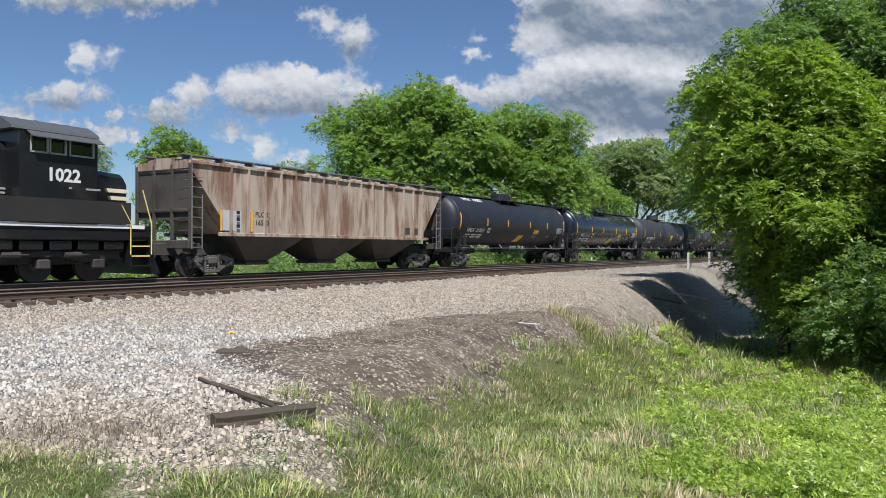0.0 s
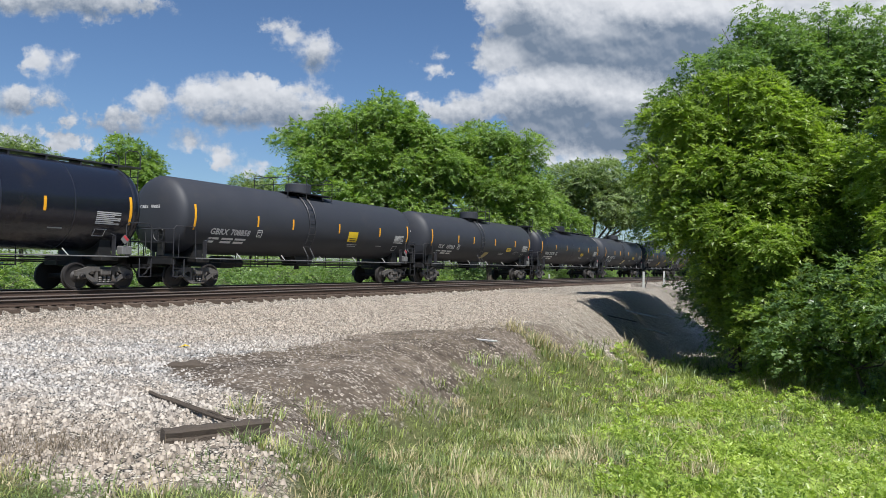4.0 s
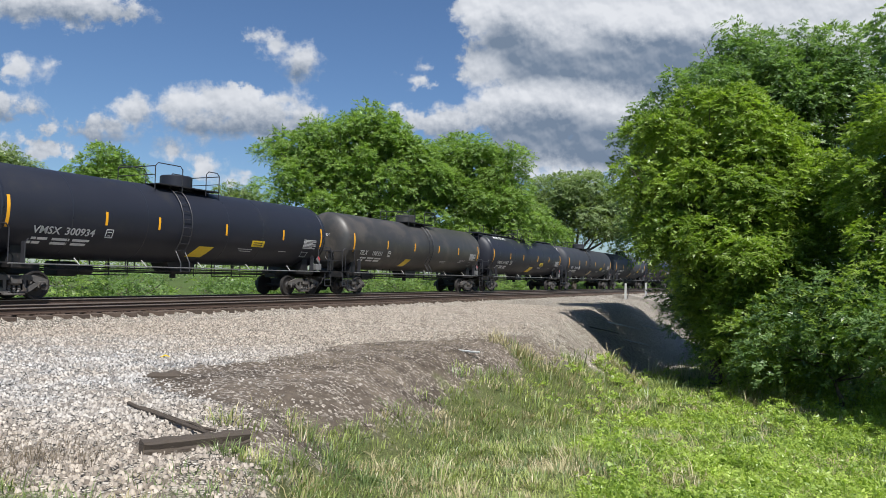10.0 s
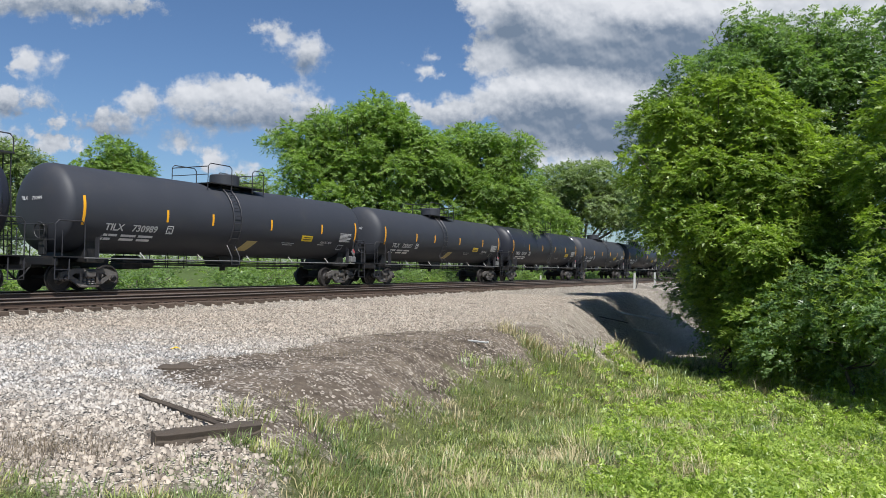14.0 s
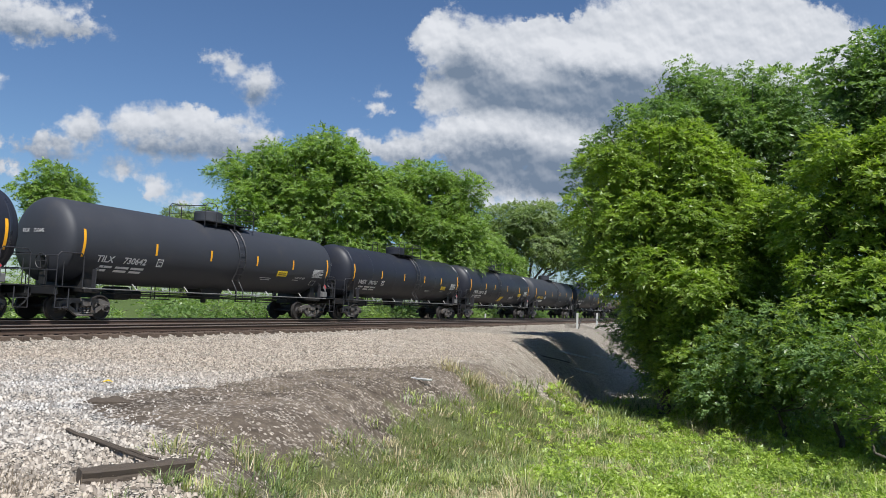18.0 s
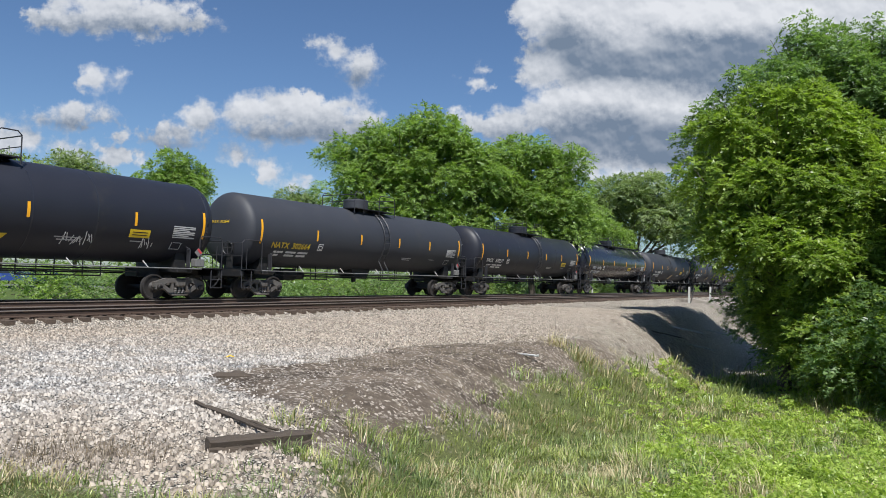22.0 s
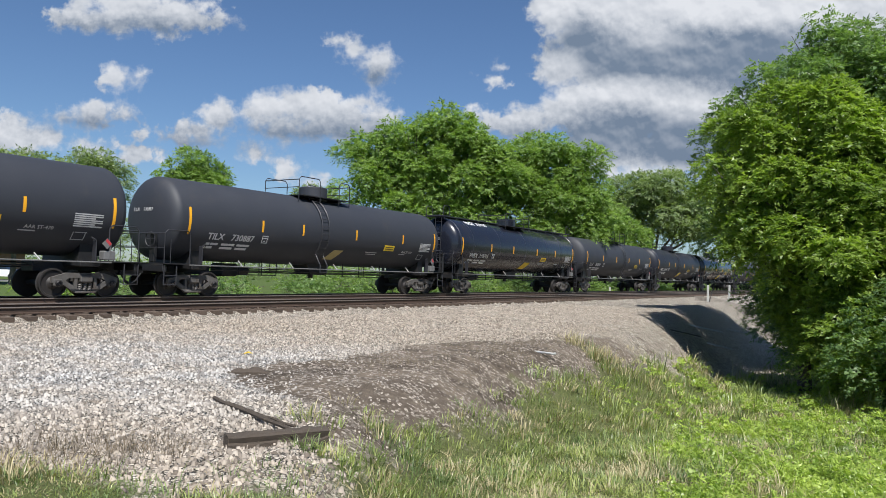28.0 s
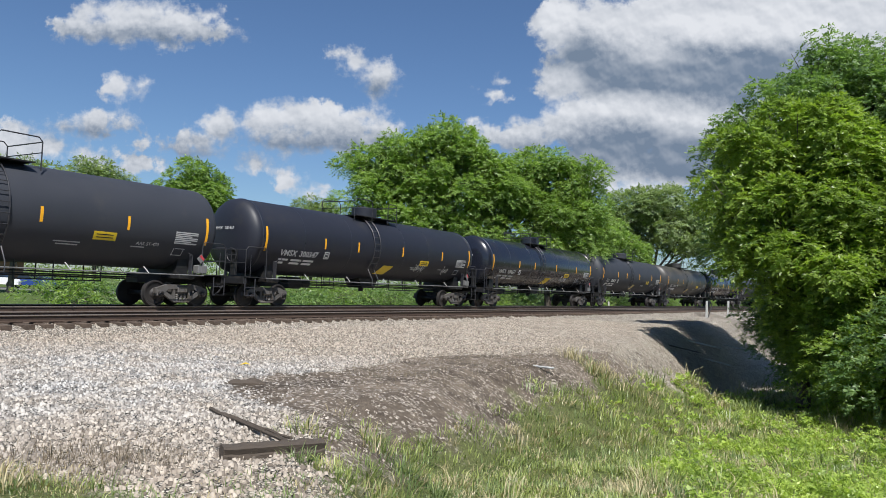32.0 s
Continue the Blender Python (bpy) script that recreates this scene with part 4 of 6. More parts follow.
    for x in (x0 + 0.4, x0 + 1.0, x0 + 1.6, x0 + 2.0):
        part("roof_antenna", Build().box(x, x + 0.18, -0.5, -0.3, 4.88, 4.97, 0.02), LOCO, e)
    wheel = Build()
    for y in (-1, 1):
        wheel.lathe([(y * 0.66, 0.3), (y * 0.66, 0.555), (y * 0.69, 0.533), (y * 0.79, 0.528), (y * 0.79, 0.45), (y * 0.75, 0.2), (y * 0.80, 0.12), (y * 0.80, 0.02)], "y", n=28)
    wheel.lathe([(-1.1, 0.02), (-1.1, 0.09), (1.1, 0.09), (1.1, 0.02)], "y", n=10)
    wheel = wheel.mesh("driving_wheelset", WHEEL)
    for sgn in (-1, 1):
        tr = part("power_truck", Build().box(-0.5, 0.5, -0.9, 0.9, 0.75, 1.25, 0.05), LOCO, e, m=pose(sgn * 6.9, 0, 0))
        for side in (-1, 1):
            b = Build().slab([(-2.6, 0.72), (-2.5, 0.98), (2.5, 0.98), (2.6, 0.72), (1.3, 0.62), (0.55, 0.78), (-0.55, 0.78), (-1.3, 0.62)], *sorted((side * 1.02, side * 1.2)))
            part("truck_sideframe", b, LOCODUST, tr)
            for k in (-1, 0, 1):
                b = Build().box(k * 1.8 - 0.2, k * 1.8 + 0.2, *sorted((side * 1.0, side * 1.26)), 0.42, 0.72, 0.04)
                part("axle_box", b, GRIME_SHADE, tr)
            for k in (-0.95, 0.95):
                b = Build().lathe([(k - 0.35, 0.05), (k - 0.35, 0.09), (k + 0.2, 0.09), (k + 0.2, 0.03), (k + 0.45, 0.03)], "x", (0, side * 1.28, 0.86), 10)
                part("brake_cylinder", b, GRIME_SHADE, tr)
        for k in (-1, 0, 1):
            w = part("driving_wheelset", wheel, WHEEL, tr, m=pose(k * 1.8, 0, 0.533))
            LOCO_WHEELS.append((w, k))
    lettering("1022", 0.54, WHITE, "lettering", e, pose(6.8, -1.526, 3.08, 90), 0.0, 0.018)
    for x, wd in ((7.5, 0.1), (8.05, 0.5)):
        part("lettering_bar", Build().box(x, x + wd, -1.526, -1.522, 2.86, 2.92), GREYSTENCIL, e)
    return tagged(e, "black diesel locomotive with cream nose stripes", "locomotive", "cars of the train")


def build_head_end():
    for thing, s in ((make_hopper(), 26.5), (make_loco(), 5.93)):
        p = at(s, D_TRAIN)
        thing.matrix_basis = pose(p.x, p.y, 0, 0, 0, YAW)
        ROLLING.append((thing, s))


build_head_end()


# ---- motion of the train ----
def travelled(t):
    return 13.54 * t - 0.01006 * t * t


def motions():
    """The train runs towards the eye and past it; its wheels roll."""
    for thing, s in ROLLING:
        rows = []
        for k in range(17):
            p = at(s - travelled(2.0 * k), D_TRAIN)
            rows.append((2.0 * k, pose(p.x, p.y, 0, 0, 0, YAW)))
        walk(thing, rows)
    wheels = {-1: [], 1: []}
    for thing, s in ROLLING:
        for o in thing.children_recursive:
            if o.name.split(".")[0] == "wheelset":
                wheels[1 if o.matrix_basis.translation.x > 0 else -1].append(o)
    for k, group in wheels.items():
        rows = []
        for i in range(32 * FPS + 1):
            turn = -math.degrees(travelled(i / FPS) / WHEEL_R)
            rows.append((i / FPS, pose(k * 0.889, 0, WHEEL_R, 0, turn % 360, 0)))
        walk(group[0], rows)
        source = group[0].animation_data
        for o in group[1:]:       # all wheelsets turn alike
            o.rotation_mode = "QUATERNION"
            a = o.animation_data_create()
            a.action = source.action
            a.action_slot = source.action_slot
    for k in (-1, 0, 1):          # the locomotive's larger wheels
        rows = []
        for i in range(32 * FPS + 1):
            rows.append((i / FPS, pose(k * 1.8, 0, 0.533, 0, -math.degrees(travelled(i / FPS) / 0.533) % 360, 0)))
        for o, q in LOCO_WHEELS:
            if q == k:
                walk(o, rows)


# ---- ground ----
def ground_material():
    m = bpy.data.materials.new("ground")
    m.use_nodes = True
    n = Net(m.node_tree)
    b = m.node_tree.nodes["Principled BSDF"]
    tc = n.node("ShaderNodeTexCoord")
    p = tc.outputs["Object"]
    stone = n.node("ShaderNodeTexVoronoi")
    n.put(stone.inputs["Vector"], p)
    stone.inputs["Scale"].default_value = 19
    edge = n.node("ShaderNodeTexVoronoi", feature="DISTANCE_TO_EDGE")
    n.put(edge.inputs["Vector"], p)
    edge.inputs["Scale"].default_value = 19
    sep = n.node("ShaderNodeSeparateColor")
    n.put(sep.inputs[0], stone.outputs["Color"])
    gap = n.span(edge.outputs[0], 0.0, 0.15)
    at1 = n.node("ShaderNodeAttribute")
    at1.attribute_name = "zone"
    gravel = n.mix(sep.outputs[0], rgb(0.42, 0.365, 0.295), rgb(0.78, 0.70, 0.60))
    gravel = n.mix(n.math("MULTIPLY", at1.outputs["Alpha"], n.span(n.noise(p, 0.8, 5, 0.7), 0.30, 0.60)), gravel, n.mix(sep.outputs[1], rgb(0.34, 0.335, 0.325), rgb(0.62, 0.61, 0.59)))
    # near-black between the stones: their small shadows painted into the colour
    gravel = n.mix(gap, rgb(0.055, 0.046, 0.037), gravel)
    mottle = n.span(n.noise(p, 7.5, 8, 0.8), 0.3, 0.7, 0.70, 1.30)
    gravel = n.mix(1.0, gravel, mottle, "MULTIPLY")
    dn = n.noise(p, 1.1, 8, 0.72)
    dirt = n.mix(n.span(dn, 0.34, 0.66), rgb(0.055, 0.043, 0.033), rgb(0.215, 0.172, 0.132))
    dirt = n.mix(n.span(n.noise(p, 0.33, 5, 0.7), 0.50, 0.62, 0.0, 0.6), dirt, rgb(0.085, 0.068, 0.053))
    pebbles = n.span(n.noise(p, 1.7, 5, 0.7), 0.40, 0.62, 0.86, 0.42)
    dirt = n.mix(n.math("MULTIPLY", n.math("GREATER_THAN", sep.outputs[1], pebbles), gap), dirt, n.mix(sep.outputs[2], rgb(0.16, 0.135, 0.11), rgb(0.52, 0.455, 0.385)))
    dirt = n.mix(1.0, dirt, mottle, "MULTIPLY")
    gn = n.noise(p, 0.9, 6, 0.65)
    # thatch, and shade between the blades put into the ground colour as dark specks
    thatch_shade = n.noise(p, 26, 6, 0.75)
    grass = n.mix(n.span(thatch_shade, 0.35, 0.65), rgb(0.045, 0.052, 0.020), n.mix(gn, rgb(0.10, 0.135, 0.038), rgb(0.19, 0.195, 0.075)))
    lawn = n.mix(n.span(thatch_shade, 0.3, 0.7), rgb(0.035, 0.055, 0.015), n.mix(gn, rgb(0.07, 0.12, 0.025), rgb(0.15, 0.20, 0.055)))
    z = n.node("ShaderNodeSeparateColor")
    n.put(z.inputs[0], at1.outputs["Color"])
    ragged = n.math("MULTIPLY", n.math("SUBTRACT", n.noise(p, 2.2, 6, 0.7), 0.5), 1.1)
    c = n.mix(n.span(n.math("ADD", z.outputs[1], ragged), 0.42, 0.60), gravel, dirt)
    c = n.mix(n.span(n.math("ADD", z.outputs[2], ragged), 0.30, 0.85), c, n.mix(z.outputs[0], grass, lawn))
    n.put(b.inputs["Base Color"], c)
    b.inputs["Roughness"].default_value = 0.9
    b.inputs["Specular IOR Level"].default_value = 0.2
    bp = n.node("ShaderNodeBump")
    bp.inputs["Strength"].default_value, bp.inputs["Distance"].default_value = 0.9, 0.05
    bare = n.span(n.math("ADD", z.outputs[2], ragged), 0.10, 0.60, 1.0, 0.0)
    loose = n.span(n.math("ADD", z.outputs[1], ragged), 0.42, 0.60, 1.0, 0.22)
    crumbs = n.math("ADD", n.math("MULTIPLY", dn, 0.6), n.math("MULTIPLY", n.noise(p, 30, 5, 0.7), 0.7))
    n.put(bp.inputs["Height"], n.math("ADD", n.math("MULTIPLY", gap, n.math("MULTIPLY", bare, loose)), crumbs))
    # every stone lies at its own tilt
    geo = n.node("ShaderNodeNewGeometry")
    tilt = n.vec("MULTIPLY", n.vec("SUBTRACT", stone.outputs["Color"], (0.5, 0.5, 0.5)), (1.3, 1.3, 0.0))
    lean = n.node("ShaderNodeVectorMath", op="SCALE")
    n.put(lean.inputs[0], tilt), n.put(lean.inputs["Scale"], n.math("MULTIPLY", bare, loose))
    n.put(bp.inputs["Normal"], n.vec("NORMALIZE", n.vec("ADD", geo.outputs["Normal"], lean.outputs[0])))
    n.put(b.inputs["Normal"], bp.outputs[0])
    return m


DIRT_TOP = [(5, 8.4), (8, 8.95), (9.4, 9.6), (10.4, 9.1), (13.9, 9.7), (16, 8.9), (19.5, 8.1), (26, 8.6), (34, 9.8), (60, 12.5)]
DIRT_SIDE = [(3.5, 5.6), (5, 5.8), (6.1, 6.7), (7.6, 7.3), (8.7, 7.6), (10, 8.4)]
GRASS_TOP = [(0, 5.6), (2.5, 5.0), (4.35, 4.2), (5.65, 4.7), (8.1, 5.7), (10, 5.6), (12.4, 6.5), (16, 6.5), (20.6, 7.1), (25.6, 7.4), (29, 7.3), (33, 6.4), (45, 6.0)]


def zones(s, d):
    """How much of dirt and of grass the ground carries."""
    wave = 0.5 * rough(s, d, 0.5) + 0.3 * rough(s, d, 1.3)
    dirt = smooth((ramp(s, DIRT_TOP) - d + wave) / 0.9 + 0.5) * smooth((s - ramp(d, DIRT_SIDE) + wave) / 1.2 + 0.5)
    dirt *= ramp(s, [(15, 1.0), (23, 0.50), (45, 0.32)])
    grass = smooth((ramp(s, GRASS_TOP) - d + 0.5 * rough(s, d, 0.4) + 0.6 * rough(s, d, 1.1) + 0.6 * rough(s, d, 2.7)) / 1.1 + 0.5)
    x, y = U.x * s + N.x * d, U.y * s + N.y * d
    grass = max(grass, smooth((1.55 - math.hypot(x + 3.2, (y - 5.0) * 1.2)) / 0.6), smooth((1.3 - math.hypot(x + 0.9, y - 4.7)) / 0.6))
    if d > D_TRAIN + 4.0:
        grass = max(grass, smooth((d - D_TRAIN - 4.0) / 1.5))
    if s < -8 and d < D_NEAR - 8:
        grass = max(grass, smooth((-8 - s) / 4))
    return dirt, grass


def build_ground():
    def steps(fine0, fine1, step, far0, far1):
        xs = list(np.arange(fine0, fine1 + 1e-6, step))
        g, x = step, fine1
        while x < far1:
            g *= 1.35
            x += g
            xs.append(min(x, far1))
        g, x = step, fine0
        while x > far0:
            g *= 1.35
            x -= g
            xs.insert(0, max(x, far0))
        return xs
    ss = steps(-8, 66, 0.35, -2400, 2400)
    ds = steps(-12, 30, 0.35, -2400, 2400)
    verts, cols = [], []
    for s in ss:
        for d in ds:
            p = at(s, d)
            verts.append((p.x, p.y, height(s, d)))
            a, g = zones(s, d)
            cols += [1.0 if d > D_TRAIN + 3 or s < -8 else 0.0, a, g, smooth(1.25 - 0.75 * math.hypot((s - 7.5) / 4.2, (d - 11.0) / 4.2))]
    k = len(ds)
    i = np.arange(len(ss) - 1)[:, None] * k + np.arange(k - 1)[None, :]
    faces = np.stack([i, i + k, i + k + 1, i + 1], -1).reshape(-1, 4)
    me = cloud_mesh("ground", verts, faces, [ground_material()])
    attr = me.color_attributes.new("zone", "FLOAT_COLOR", "POINT")
    attr.data.foreach_set("color", np.array(cols, np.float32))
    me.shade_smooth()
    tagged(new("ground", me), "pale ballast gravel, bare brown bank and green grass", "ground", kind="structure")


build_ground()


# ---- track ----
def rail_build(s0, s1):
    b = Build()
    prof = [(-0.07, -0.17), (0.07, -0.17), (0.07, -0.155), (0.012, -0.13), (0.010, -0.05), (0.037, -0.035), (0.037, -0.006), (0.030, -0.001),
            (-0.030, -0.001), (-0.037, -0.006), (-0.037, -0.035), (-0.010, -0.05), (-0.012, -0.13), (-0.07, -0.155)]
    return b.rings([[(s, y, z) for y, z in prof] for s in (s0, s1)])


def build_track():
    m0 = pose(0, 0, 0, 0, 0, YAW)
    tie_b = Build().box(-0.115, 0.115, -1.32, 1.32, -0.35, -0.178, 0.012)
    tie = tie_b.mesh("tie", TIE)
    plate = Build().box(-0.10, 0.10, -0.18, 0.18, -0.178, -0.168)
    for y in (-0.12, 0.12):
        for x in (-0.06, 0.06):
            plate.box(x - 0.015, x + 0.015, y - 0.02, y + 0.02, -0.17, -0.135)
    plate = plate.mesh("tie_plate", RAIL)
    rnd = random.Random(5)
    for d, name in ((D_NEAR, "track_near"), (D_TRAIN, "track_far")):
        o = at(0, d)
        tr = empty(name, pose(o.x, o.y, 0, 0, 0, YAW))
        tagged(tr, "rusty steel rails on dark wooden ties in pale ballast", "railway track", kind="structure")
        for y in (-HALF, HALF):
            r = part("rail", rail_build(-400, 900), RAIL, tr, m=pose(0, y, 0))
            # worn top; on the head's sides the paler colour paints in sunlight
            part("railhead", Build().box(-400, 900, -0.0385, 0.0385, -0.024, 0.0), RAILTOP, r, "worn running surface, head sides in paler sunlit colour")
        far = Build()
        k = 0
        s = -26.0
        while s < 330:
            x, y, turn = s + rnd.uniform(-0.03, 0.03), rnd.uniform(-0.09, 0.09), rnd.uniform(-1.5, 1.5)
            if d == D_NEAR and s < 90:
                t = part("tie", tie, TIE, tr, m=pose(x, y, rnd.uniform(-0.02, 0.0), 0, 0, turn))
                for q in (-HALF, HALF):
                    part("tie_plate", plate, RAIL, t, m=pose(0, q - y, 0))
            else:
                far.box(x - 0.115, x + 0.115, y - 1.32, y + 1.32, -0.35, -0.19)
            s += 0.50
        part("far_ties", far, TIE, tr)["kind"] = "stuff"


build_track()


# ---- loose ballast stones ----
def stones(name, places, label, mats, seed):
    """Many small broken stones in one mesh; each place: x, y, z, size."""
    rng = np.random.default_rng(seed)
    # four feet and a three-cornered top: broken faces at every slope
    base = np.array([(1, 0.1, -0.5), (0.1, 1, -0.5), (-1, -0.1, -0.5), (-0.1, -1, -0.5), (0.5, 0.2, 0.75), (-0.35, 0.5, 0.75), (-0.15, -0.55, 0.75)], np.float32)
    tri = np.array([(4, 5, 6), (0, 1, 4), (1, 5, 4), (1, 2, 5), (2, 6, 5), (2, 3, 6), (3, 4, 6), (3, 0, 4)])
    P = np.asarray(places, np.float32)
    n = len(P)
    sh = rng.uniform(0.6, 1.3, (n, 7, 1)) * base[None] + rng.uniform(-0.32, 0.32, (n, 7, 3))
    sh[:, :, 2] *= 0.95
    a = rng.uniform(0, 6.28, n)
    c, s_ = np.cos(a)[:, None], np.sin(a)[:, None]
    x, y = sh[:, :, 0] * c - sh[:, :, 1] * s_, sh[:, :, 0] * s_ + sh[:, :, 1] * c
    v = np.stack([x, y, sh[:, :, 2]], -1) * P[:, None, 3:4] + P[:, None, :3]
    f = (tri[None] + (np.arange(n) * 7)[:, None, None]).reshape(-1, 3)
    return tagged(new(name, cloud_mesh(name, v.reshape(-1, 3), f, mats)), label, "gravel", kind="stuff")


def stone_material():
    m = bpy.data.materials.new("broken_limestone")
    m.use_nodes = True
    n = Net(m.node_tree)
    b = m.node_tree.nodes["Principled BSDF"]
    geo = n.node("ShaderNodeNewGeometry")
    tc = n.node("ShaderNodeTexCoord")
    r = geo.outputs["Random Per Island"]
    c = n.mix(r, rgb(0.075, 0.06, 0.046), rgb(0.52, 0.45, 0.37))
    far = n.vec("LENGTH", n.vec("MULTIPLY", n.vec("SUBTRACT", tc.outputs["Object"], tuple(at(7.3, 10.4))), (0.2, 0.2, 0.0)))
    c = n.mix(n.math("MULTIPLY", n.span(far, 1.3, 0.3), n.span(n.noise(tc.outputs["Object"], 0.8, 5, 0.7), 0.30, 0.60)), c, n.mix(r, rgb(0.16, 0.155, 0.15), rgb(0.60, 0.59, 0.57)))
    c = n.mix(n.span(n.noise(tc.outputs["Object"], 30, 3), 0.3, 0.7, 0, 0.35), c, rgb(0.25, 0.2, 0.16))
    n.put(b.inputs["Base Color"], c)
    b.inputs["Roughness"].default_value = 0.9
    return m


STONE = stone_material()


def build_stones():
    rng = np.random.default_rng(11)
    out = []
    while len(out) < 120000:
        s, d = rng.uniform(-14, 40), rng.uniform(0.5, D_NEAR + 1.2)
        dist = math.hypot(s, d)
        if rng.random() > min(1.0, (9.0 / max(dist, 4.0)) ** 1.0):
            continue
        dirt, grass = zones(s, d)
        if rng.random() < max(grass, dirt * 0.86):
            continue
        if dist < 2.5 or (d > D_NEAR - 1.45 and rng.random() < 0.8):
            continue
        p = at(s, d)
        size = (0.012 + 0.021 * rng.random() ** 1.4) * (1 - 0.35 * dirt)
        out.append((p.x, p.y, height(s, d) + size * 0.25, size))
    stones("ballast_stones", out, "loose pale broken limestone ballast", [STONE], 3)


build_stones()


# ---- things on the ground ----
def lay(az, fall, lift=0.0):
    """The place where a line from the eye, at a bearing and a fall per metre ahead, meets the ground."""
    r = 2.0
    while r < 120:
        p = bear(az, r)
        z = EYE - fall * r
        if z <= height(p.dot(U), p.dot(N)):
            break
        r += 0.02
    p.z = height(p.dot(U), p.dot(N)) + lift
    return p


def place(name, build, mat, p, turn, label, category, tilt=0.0, roll=0.0):
    return tagged(part(name, build, mat, m=pose(p.x, p.y, p.z, roll, tilt, turn)), label, category)


def split_timber(length, w, h, seed):
    """A rotten piece of a tie: split, rounded and chewed along its edges."""
    rnd = random.Random(seed)
    b = Build()
    rings = []
    n = 14
    for i in range(n + 1):
        x = length * (i / n - 0.5)
        k = 1 - 0.25 * (i in (0, n)) * rnd.random()
        j = [rnd.uniform(-0.012, 0.012) for _ in range(10)]
        rings.append([(x, -w / 2 * k + j[0], 0.02 + j[1] + 0.03 * (i < 4)), (x, -w / 2 * k + j[2], h * 0.45 + j[3]), (x, -w / 2 * k + 0.025, h * 0.55 + j[4]), (x, -w / 2 * k + j[5], h - 0.02),
                      (x, -w * 0.3, h + j[6]), (x, w * 0.2, h * 1.02 + j[7]), (x, w / 2 * k + j[8], h * 0.9), (x, w / 2 * k + j[9], 0)])
    return b.rings(rings)


def lump(length, w, h, seed):
    """A low flat piece with tapered, broken ends."""
    rnd = random.Random(seed)
    rings = []
    for i in range(11):
        u = i / 5 - 1
        k = max(0.12, (1 - abs(u) ** 2.6)) * rnd.uniform(0.85, 1.1)
        rings.append([(u * length / 2, math.cos(a) * w / 2 * k, max(-0.02, math.sin(a) * h * k * rnd.uniform(0.8, 1.15))) for a in [6.2832 * q / 9 for q in range(9)]])
    return Build().rings(rings)


def stick_build(length, r, seed, bend=0.05):
    rnd = random.Random(seed)
    pts = [(length * (i / 8 - 0.5), rnd.uniform(-bend, bend), r + rnd.uniform(-0.2, 0.5) * r) for i in range(9)]
    return Build().pipe(pts, r, 6)


def build_litter():
    a, c = lay(-15.7, 0.232), lay(-8.5, 0.235)
    m = (a + c) / 2
    place("timber_piece", split_timber((c - a).length, 0.22, 0.17, 2), OLDWOOD, m, math.degrees(math.atan2(c.y - a.y, c.x - a.x)), "short split grey timber lying on the ballast", "timber")
    p = m + Vector((0.02, -0.14, -0.03))
    place("timber_splinter", split_timber((c - a).length * 0.8, 0.09, 0.06, 4), OLDWOOD, p, math.degrees(math.atan2(c.y - a.y, c.x - a.x)) - 3, "long splinter broken from the grey timber", "timber")
    a, c = lay(-16.7, 0.171), lay(-10.7, 0.221)
    for k, off in ((0, 0.0), (1, 0.07)):
        m = (a + c) / 2 + Vector((off * 0.7, off, 0.02))
        place("pole", stick_build((c - a).length * (1 - 0.2 * k), 0.024 - 0.006 * k, 6 + k, 0.014), OLDWOOD, m, math.degrees(math.atan2(c.y - a.y, c.x - a.x)) + 2 * k, "weathered grey wooden pole on the ballast", "pole")
    p = lay(-14.3, 0.136)
    place("scrap", lump(0.66, 0.30, 0.085, 9), OLDWOOD, p, 8, "flat dark weathered scrap on the ballast", "scrap")
    p = lay(8.0, 0.104, 0.03)
    place("stick", stick_build(0.55, 0.025, 11, 0.02), POST, p, -40, "pale bleached stick on the bank", "stick")
    p = lay(-14.4, 0.113, 0.02)
    place("wrapper", Build().slab([(-0.09, 0.0), (0.0, 0.03), (0.09, 0.01), (0.02, 0.045)], -0.05, 0.06), YELLOW, p, 20, "crumpled yellow wrapper on the ballast", "litter")
    for az, fall, ln, turn in ((17.3, 0.066, 2.4, -24), (18.6, 0.058, 3.0, -31), (19.8, 0.080, 2.2, -27), (21.0, 0.060, 2.6, -29)):
        p = lay(az, fall, 0.06)
        place("fallen_pole", stick_build(ln, 0.032, int(az * 10), 0.08), POST if turn % 2 else OLDWOOD, p, turn, "bleached pole fallen on the creek bank", "pole", tilt=10)


